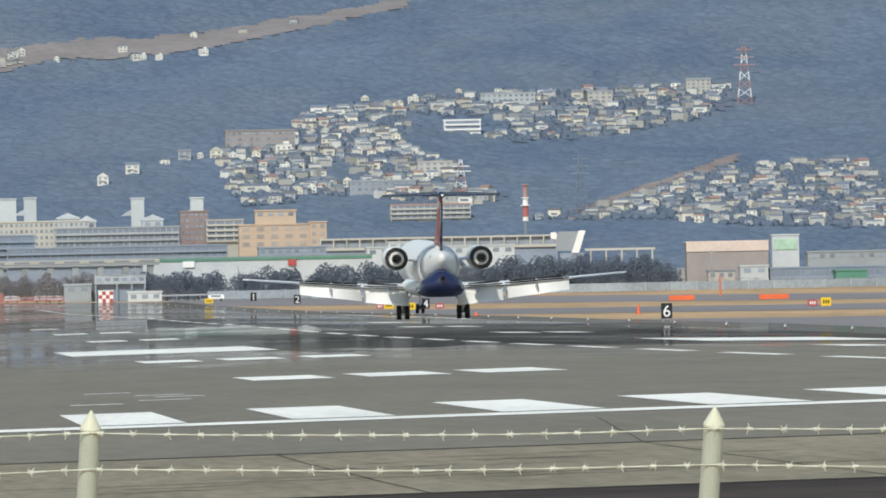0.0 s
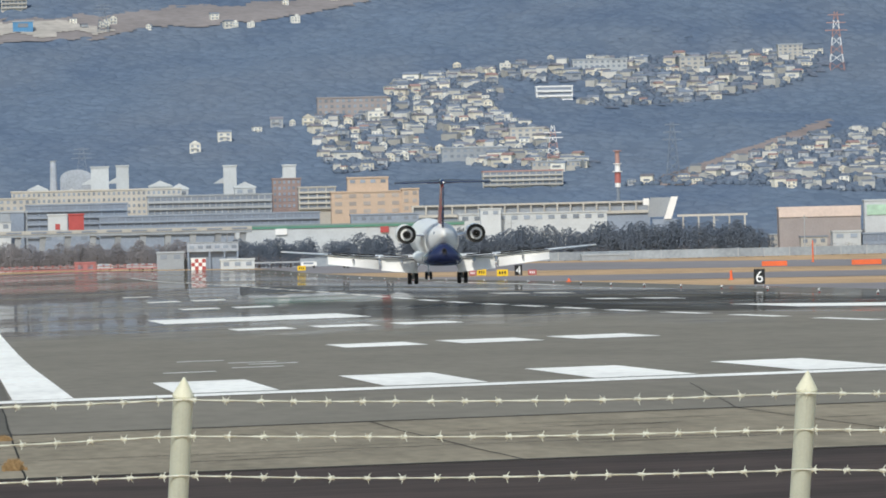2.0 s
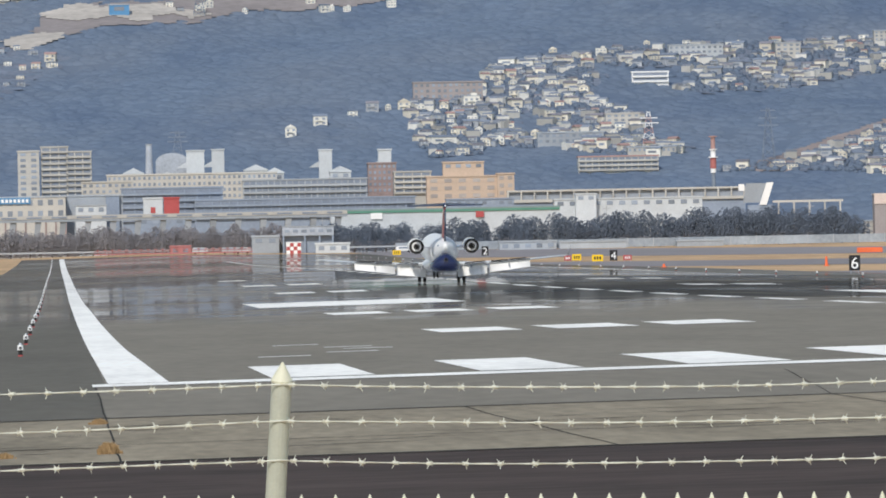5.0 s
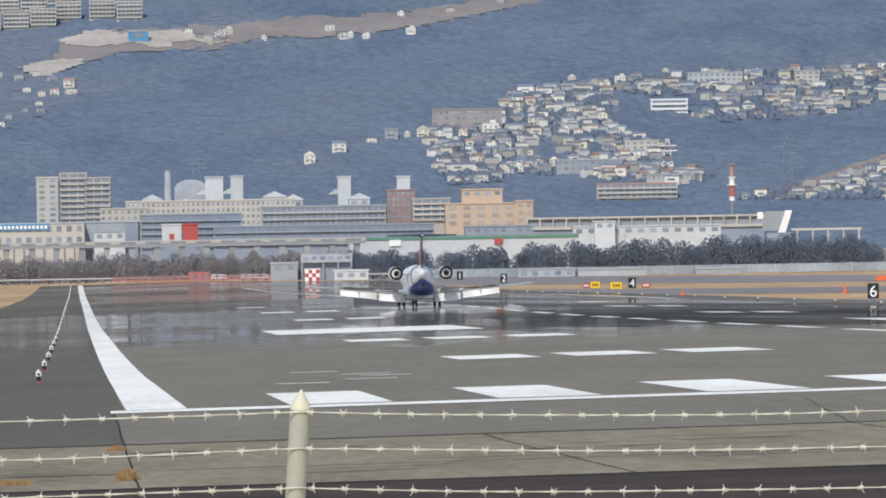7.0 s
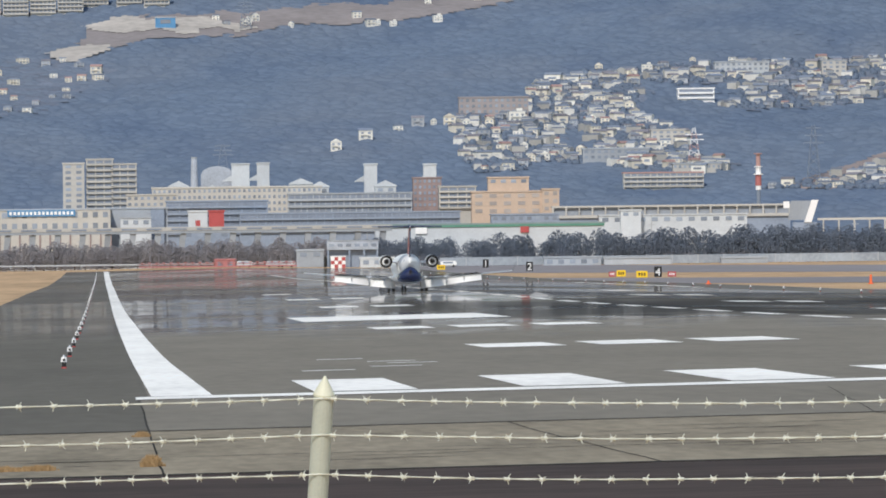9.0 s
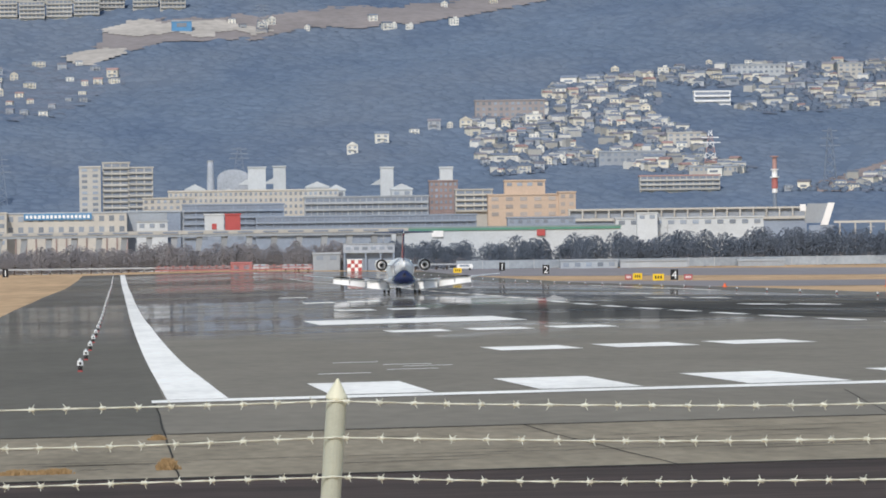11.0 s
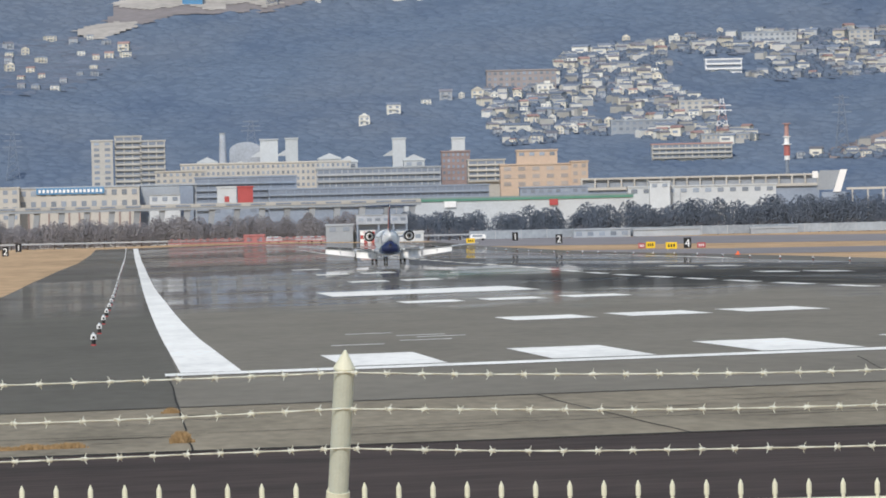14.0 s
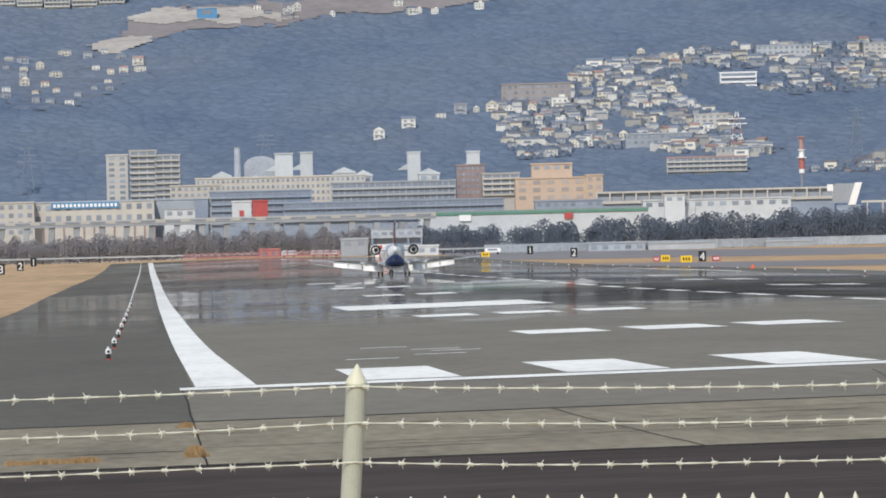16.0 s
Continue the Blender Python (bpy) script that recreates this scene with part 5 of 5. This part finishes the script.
    part("body", box(4.2, 3, 3.2), "signwhite", hut)
    part("roof", box(4.5, 3.3, 0.25, 0, 0, 3.2), "signwhite", hut)
    for i in range(4):
        for j in range(3):
            if (i + j) % 2:
                part("check", box(1.04, 0.06, 1.06, -1.56 + 1.04 * i, -1.53, 1.06 * j), "red", hut)
    # boundary rail and low buildings
    rail = thing("guard_rail", 40, 3140, gz(40, 3140), "pale guard rail along the field's end", "guard rail", "", "structure")
    part("beam", box(420, 0.2, 0.45, 0, 0, 0.75), "steel", rail)
    for i in range(60):
        part("post", box(0.25, 0.25, 0.9, -207 + 7 * i, 0.2, 0), "steel", rail)
    fen = thing("boundary_fence", 232, 3134, gz(232, 3134), "long grey-blue panel fence along the field's boundary", "fence", "", "structure")
    for i in range(34):
        part("panel", box(7.6, 0.12, 2.5, -127 + 7.7 * i, 0, 0.2), "fencegrey", fen)
        part("post", box(0.22, 0.25, 2.9, -130.85 + 7.7 * i, 0, 0), "steel", fen)
    for (x, z), y, w, h, m in (((62.0, 12.4), 3120, 8, 4.8, "greywall"), ((140.36, 8.03), 3130, 17, 2.2, "greywall"), ((191.74, 9.43), 3130, 14, 1.5, "greywall"), ((36.62, 9.42), 3110, 6, 2.0, "faded_red"), ((81.38, 9.57), 3100, 10, 2.6, "white"), ((66.11, 11.29), 3125, 12, 2.6, "cream"), ((159.62, 7.94), 3128, 20, 1.8, "greywall")):
        block("low_hut", "low service hut beyond the runway end", x, gz(x, y) + h, y, w, 5, m, 1, max(1, int(w / 3)), 2.4, "win", roof=m, cat="hut")
    x, y = 74.6, 3118
    hut = thing("service_building", x, y, gz(x, y), "white two-storey service building over garage bays, one closed by a shade-coloured sheet", "building")
    # upper storey takes the haze-paled colour
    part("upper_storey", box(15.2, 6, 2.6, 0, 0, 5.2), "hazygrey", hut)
    part("roof", box(15.6, 6.4, 0.25, 0, 0, 7.8), "greywall", hut)
    part("lower_storey", box(15.0, 4, 5.2, 0, 1.0, 0), "slate", hut)
    for o in (-7.3, -1.0, 3.4, 7.3):
        part("pillar", box(0.5, 0.6, 5.2, o, -2.6, 0), "slate", hut)
    # dark sheet on the solid wall, painted as the garage's inner shade
    part("garage_shade_sheet", box(5.4, 0.2, 3.9, -4.1, -1.05, 0.1), "shade", hut)
    for i in range(6):
        pane(hut, 1.5, 0.9, -6.2 + 2.5 * i, -3.05, 6.1)
    for (x, z), y, m in (((50.82, 8.23), 3090, "steel"), ((54.67, 8.15), 3092, "white"), ((101.84, 8.08), 3080, "signwhite"), ((42.07, 6.75), 3085, "white")):
        v = thing("parked_van", x, y, gz(x, y), "pale van parked beyond the runway end", "van", "parked vans")
        part("body", box(4.6, 1.9, 1.5, 0, 0, 0.35, None, 0.25), m, v)
        pane(v, 2.9, 0.55, -0.2, -0.96, 1.1, "pane", "window", 0.06)
        for o in (-1.4, 1.4):
            w = part("wheel", rod((o, -0.98, 0.34), (o, 0.98, 0.34), 0.34, None, 14), "rubber", v)


airfield()


# ---------- masts
def mast(name, label, x, y, z, h, wbase, mats, arms=3):
    m = thing(name, x, y, z, label, "mast")
    n = 7
    for i in range(n):
        z0, z1 = h * i / n, h * (i + 1) / n
        w0, w1 = wbase * (1 - 0.8 * i / n) / 2, wbase * (1 - 0.8 * (i + 1) / n) / 2
        bm = bmesh.new()
        r = 0.05 + 0.01 * wbase
        cs = ((-1, -1), (1, -1), (1, 1), (-1, 1))
        for k in range(4):
            (ax, ay), (bx, by) = cs[k], cs[(k + 1) % 4]
            rod((ax * w0, ay * w0, z0), (ax * w1, ay * w1, z1), r, bm, 5)
            rod((ax * w0, ay * w0, z0), (bx * w1, by * w1, z1), r * 0.7, bm, 4)
            rod((bx * w0, by * w0, z0), (ax * w1, ay * w1, z1), r * 0.7, bm, 4)
        part("lattice_section", bm, mats[i % len(mats)], m)
    for k in range(arms):
        zz = h * (0.68 + 0.13 * k)
        part("cross_arm", box(wbase * (1.5 - 0.2 * k), 0.25, 0.35, 0, 0, zz), mats[0], m)


x, y, z = on_hill(*(83.9, 18.2))
mast("pylon", "red and white lattice pylon on the wooded ridge", x, y, z, 24, 6.0, ("mastred", "signwhite"))

for ae, h in (((68.0, 8.2), 21), ((-11.0, 7.2), 18), ((11.7, 9.1), 13), ((14.0, 23.4), 12)):
    x, y, z = on_hill(*ae)
    mast("pylon", "pale grey lattice pylon among the woods", x, y, z, h, 5.0, ("palesteel",))
x, z = (228.21, 43.10)
ch = thing("chimney_mast", x, 3640, gz(x, 3640), "red and white banded chimney mast", "chimney")
H = z - gz(x, 3640)
for lo, hi, r, m in ((0.0, 0.66, 0.7, "palesteel"), (0.66, 0.70, 1.0, "signwhite"), (0.70, 0.80, 1.1, "mastred2"), (0.80, 0.87, 0.95, "signwhite"), (0.87, 1.0, 0.8, "mastred")):
    part("band", rod((0, 0, H * lo), (0, 0, H * hi), r, None, 12, r * 0.94), m, ch)
for zz, r in ((0.80, 1.7), (0.87, 1.4), (0.99, 1.5)):
    part("platform", rod((0, 0, H * zz), (0, 0, H * zz + 0.35), r, None, 12), "signwhite" if zz < 0.9 else "mastred", ch)
x, y, z = on_hill(56.6, 9.8)
mast("pylon", "red and white lattice pylon above the red-roofed block", x, y, z, 14.5, 5.0, ("signwhite", "mastred"), 2)


# ---------- foreground joints and tufts
def foreground():
    def strip(name, pts, w, label):
        bm = bmesh.new()
        prev = None
        for x, y in pts:
            a, b = bm.verts.new((x - w, y, gz(x, y) + 0.006)), bm.verts.new((x + w, y, gz(x, y) + 0.006))
            if prev:
                bm.faces.new((prev[0], prev[1], b, a))
            prev = (a, b)
        tagged(part(name, bm, "crack"), label, "joint", "", "structure")
    rnd = random.Random(2)
    strip("pavement_joint", [(0.77 + 0.02 * rnd.uniform(-1, 1), 143 + 4.4 * i) for i in range(21)], 0.016, "dark open joint between pavements")
    for x in (7.08, 13.5, 20.0):
        strip("pavement_joint", [(x + 0.55 * (1 - i / 10) ** 1.6 + rnd.uniform(-0.035, 0.035), 143 + 41 * i / 10) for i in range(11)], 0.017, "dark wandering joint between concrete slabs")
    strip("pavement_joint", [(15.3 - 1.8 * (1 - i / 6) + rnd.uniform(-0.03, 0.03), 184 + 38 * i / 6) for i in range(7)], 0.012, "thin dark joint in the asphalt")
    # transverse joints of the slabs
    for y, x0, x1, wide in ((184.0, -60, 140, 0.35), (157.0, -60, 140, 0.1), (143.2, -60, 140, 0.35)):
        bm = bmesh.new()
        xs = [x0 + (x1 - x0) * i / 80 for i in range(81)]
        lo = [bm.verts.new((x, y - wide + 0.15 * rnd.random(), gz(x, y) + 0.006)) for x in xs]
        hi = [bm.verts.new((x, y + wide + 0.15 * rnd.random(), gz(x, y) + 0.006)) for x in xs]
        for i in range(80):
            bm.faces.new((lo[i], lo[i + 1], hi[i + 1], hi[i]))
        tagged(part("transverse_joint", bm, "crack"), "dark transverse joint between pavements", "joint", "", "structure")

    # short open cracks and weeds across the slabs
    for _ in range(34):
        x, y, L = rnd.uniform(-4, 14), rnd.choice((151, 155, 160, 166, 170, 175)) + rnd.uniform(-0.8, 0.8), rnd.uniform(0.5, 2.6)
        n, amp = 10, rnd.uniform(0.06, 0.16)
        bm = bmesh.new()
        lo, hi = [], []
        for i in range(n + 1):
            px, t = x + L * i / n, math.sin(math.pi * i / n)
            cy = y + rnd.uniform(-0.12, 0.12)
            lo.append(bm.verts.new((px, cy - amp * t - 0.01, gz(px, cy) + 0.006)))
            hi.append(bm.verts.new((px, cy + amp * t + 0.01, gz(px, cy) + 0.006)))
        for i in range(n):
            bm.faces.new((lo[i], lo[i + 1], hi[i + 1], hi[i]))
        tagged(part("slab_crack", bm, "crack"), "thin dark crack across a concrete slab", "crack", "slab cracks", "structure")

    def tuft(x, y, w, h, n):
        bm = bmesh.new()
        for _ in range(n):
            px, py = x + rnd.gauss(0, w / 2.6), y + rnd.gauss(0, w)
            hh = h * rnd.uniform(0.4, 1.0) * math.exp(-((px - x) / w) ** 2)
            lean = Vector((rnd.gauss(0, 0.35), rnd.gauss(0, 0.3), 1)).normalized() * hh
            b = Vector((px, py, gz(px, py)))
            s = Vector((0.008 + 0.008 * rnd.random(), 0, 0))
            bm.faces.new([bm.verts.new(p) for p in (b - s, b + s, b + lean * 0.6 + s * 0.7, b + lean, b + lean * 0.6 - s * 0.7)])
        tagged(part("grass_tuft", bm, "tuft"), "dry brown grass tuft in a pavement joint", "grass", "grass tufts", "stuff")
    tuft(0.66, 150, 0.17, 0.2, 600)
    tuft(0.62, 178, 0.16, 0.12, 250)
    for i in range(9):
        tuft(-1.95 + 0.14 * i, 149, 0.16, 0.06 + 0.06 * rnd.random(), 160)


foreground()


# ---------- fence close to the camera
FY = 33.5


def arm_point(x, z, s):
    """A point s metres down the cranked arm from its tip at x, z."""
    return Vector((x - 0.068 * s, FY + 0.25 * s, z - s))


POSTS = [(-1.32, 2.352), (0.678, 2.375), (2.671, 2.347), (4.66, 2.32)]


def fence():
    seg = 20
    for x, z in POSTS:
        p = thing("fence_post", 0, 0, 0, "ivory painted steel fence post with a pointed cream cap", "fence post", "perimeter fence posts")
        top, foot = arm_point(x, z, 0.055), arm_point(x, z, 0.62)
        part("tube", rod(foot, top, 0.0325, rod(foot, (foot.x, foot.y, 0.0), 0.0325, None, seg), seg), "post", p, "ivory steel tube")
        tip = arm_point(x, z, 0.0)
        part("cap", rod(top, tip, 0.034, None, seg, 0.003), "cap", p, "pointed cream plastic cap")
        part("socket", rod(arm_point(x, z, 0.62), arm_point(x, z, 0.452), 0.038, None, seg), "cap", p, "cream socket collar")
        part("cap_rim", rod(arm_point(x, z, 0.062), top, 0.0345, None, seg), "cap", p)
    barb = bmesh.new()
    for k in range(4):
        a = 0.6 + k * math.pi / 2
        v = Vector((0.45 * (1 if k % 2 else -1), math.cos(a), math.sin(a))).normalized()
        rod(-v * 0.004, v * 0.020, 0.0026, barb, 5, 0.0011)
    rod((-0.010, 0, 0), (0.010, 0, 0), 0.0058, barb, 7)
    bme = bpy.data.meshes.new("barb")
    barb.to_mesh(bme)
    bme.materials.append(M["wire"])
    rnd = random.Random(4)
    sags = ((0.006, 0.016, 0.010), (0.010, 0.010, 0.012), (0.004, 0.014, 0.012))
    for i, s in enumerate((0.070, 0.188, 0.315)):
        w = thing("barbed_wire", 0, 0, 0, "ivory coated barbed wire strand strung between fence posts", "barbed wire", "barbed wire strands")
        pts = []
        for j in range(len(POSTS) - 1):
            a, b = arm_point(*POSTS[j], s), arm_point(*POSTS[j + 1], s)
            for k in range(24):
                u = k / 24
                p = a.lerp(b, u)
                p.z -= sags[i][j] * 4 * u * (1 - u) + 0.0012 * math.sin(9 * u + 2 * i + j)
                p.y -= 0.034
                pts.append(p)
        bm = bmesh.new()
        for ph in (0, math.pi):
            rings = []
            for k, p in enumerate(pts):
                c = p + Vector((0, math.cos(k * 1.9 + ph), math.sin(k * 1.9 + ph))) * 0.0014
                rings.append([c + Vector((0, math.cos(q), math.sin(q))) * 0.0021 for q in (0, 2.1, 4.2)])
            loft(rings, bm)
        part("strand", bm, "wire", w, "twisted coated wire")
        total = sum((b - a).length for a, b in zip(pts, pts[1:]))
        d, k = rnd.uniform(0.02, 0.1), 0
        run = 0.0
        for a, b in zip(pts, pts[1:]):
            L = (b - a).length
            while d <= run + L:
                c = a.lerp(b, (d - run) / L)
                ob = new("barb", bme)
                ob.parent = w
                ob.matrix_basis = Matrix.Translation(c) @ Euler((rnd.uniform(0, 6.3), rnd.uniform(-0.2, 0.2), rnd.choice((0, math.pi)) + rnd.uniform(-0.3, 0.3))).to_matrix().to_4x4()
                d += rnd.uniform(0.104, 0.116)
            run += L
    # mesh panel whose pickets stand up just under the wires
    mesh = thing("picket_fence", 0, 0, 0, "white welded wire fence panel with upright picket tips", "fence", "fence panels")
    x = POSTS[0][0]
    while x < POSTS[-1][0]:
        zt = 2.375 - 0.0141 * (x - 0.678)
        a = arm_point(x, zt, 0.425)
        b = Vector((a.x, a.y, 0.0))
        bm = rod(b, a + Vector((0, 0, -0.05)), 0.006, None, 8)
        rod(a + Vector((0, 0, -0.05)), a + Vector((0, 0, -0.018)), 0.0085, bm, 8)
        rod(a + Vector((0, 0, -0.018)), a, 0.0085, bm, 8, 0.0015)
        part("picket", bm, "cap", mesh)
        x += 0.1095
    ra, rb = arm_point(*POSTS[0], 0.49), arm_point(*POSTS[-1], 0.47)
    part("top_rail", rod(ra, rb, 0.012), "cap", mesh)
    for zz in (1.2, 0.5):
        part("rail", rod((POSTS[0][0], FY + 0.12, zz), (POSTS[-1][0], FY + 0.12, zz), 0.012), "cap", mesh)


fence()



motions()
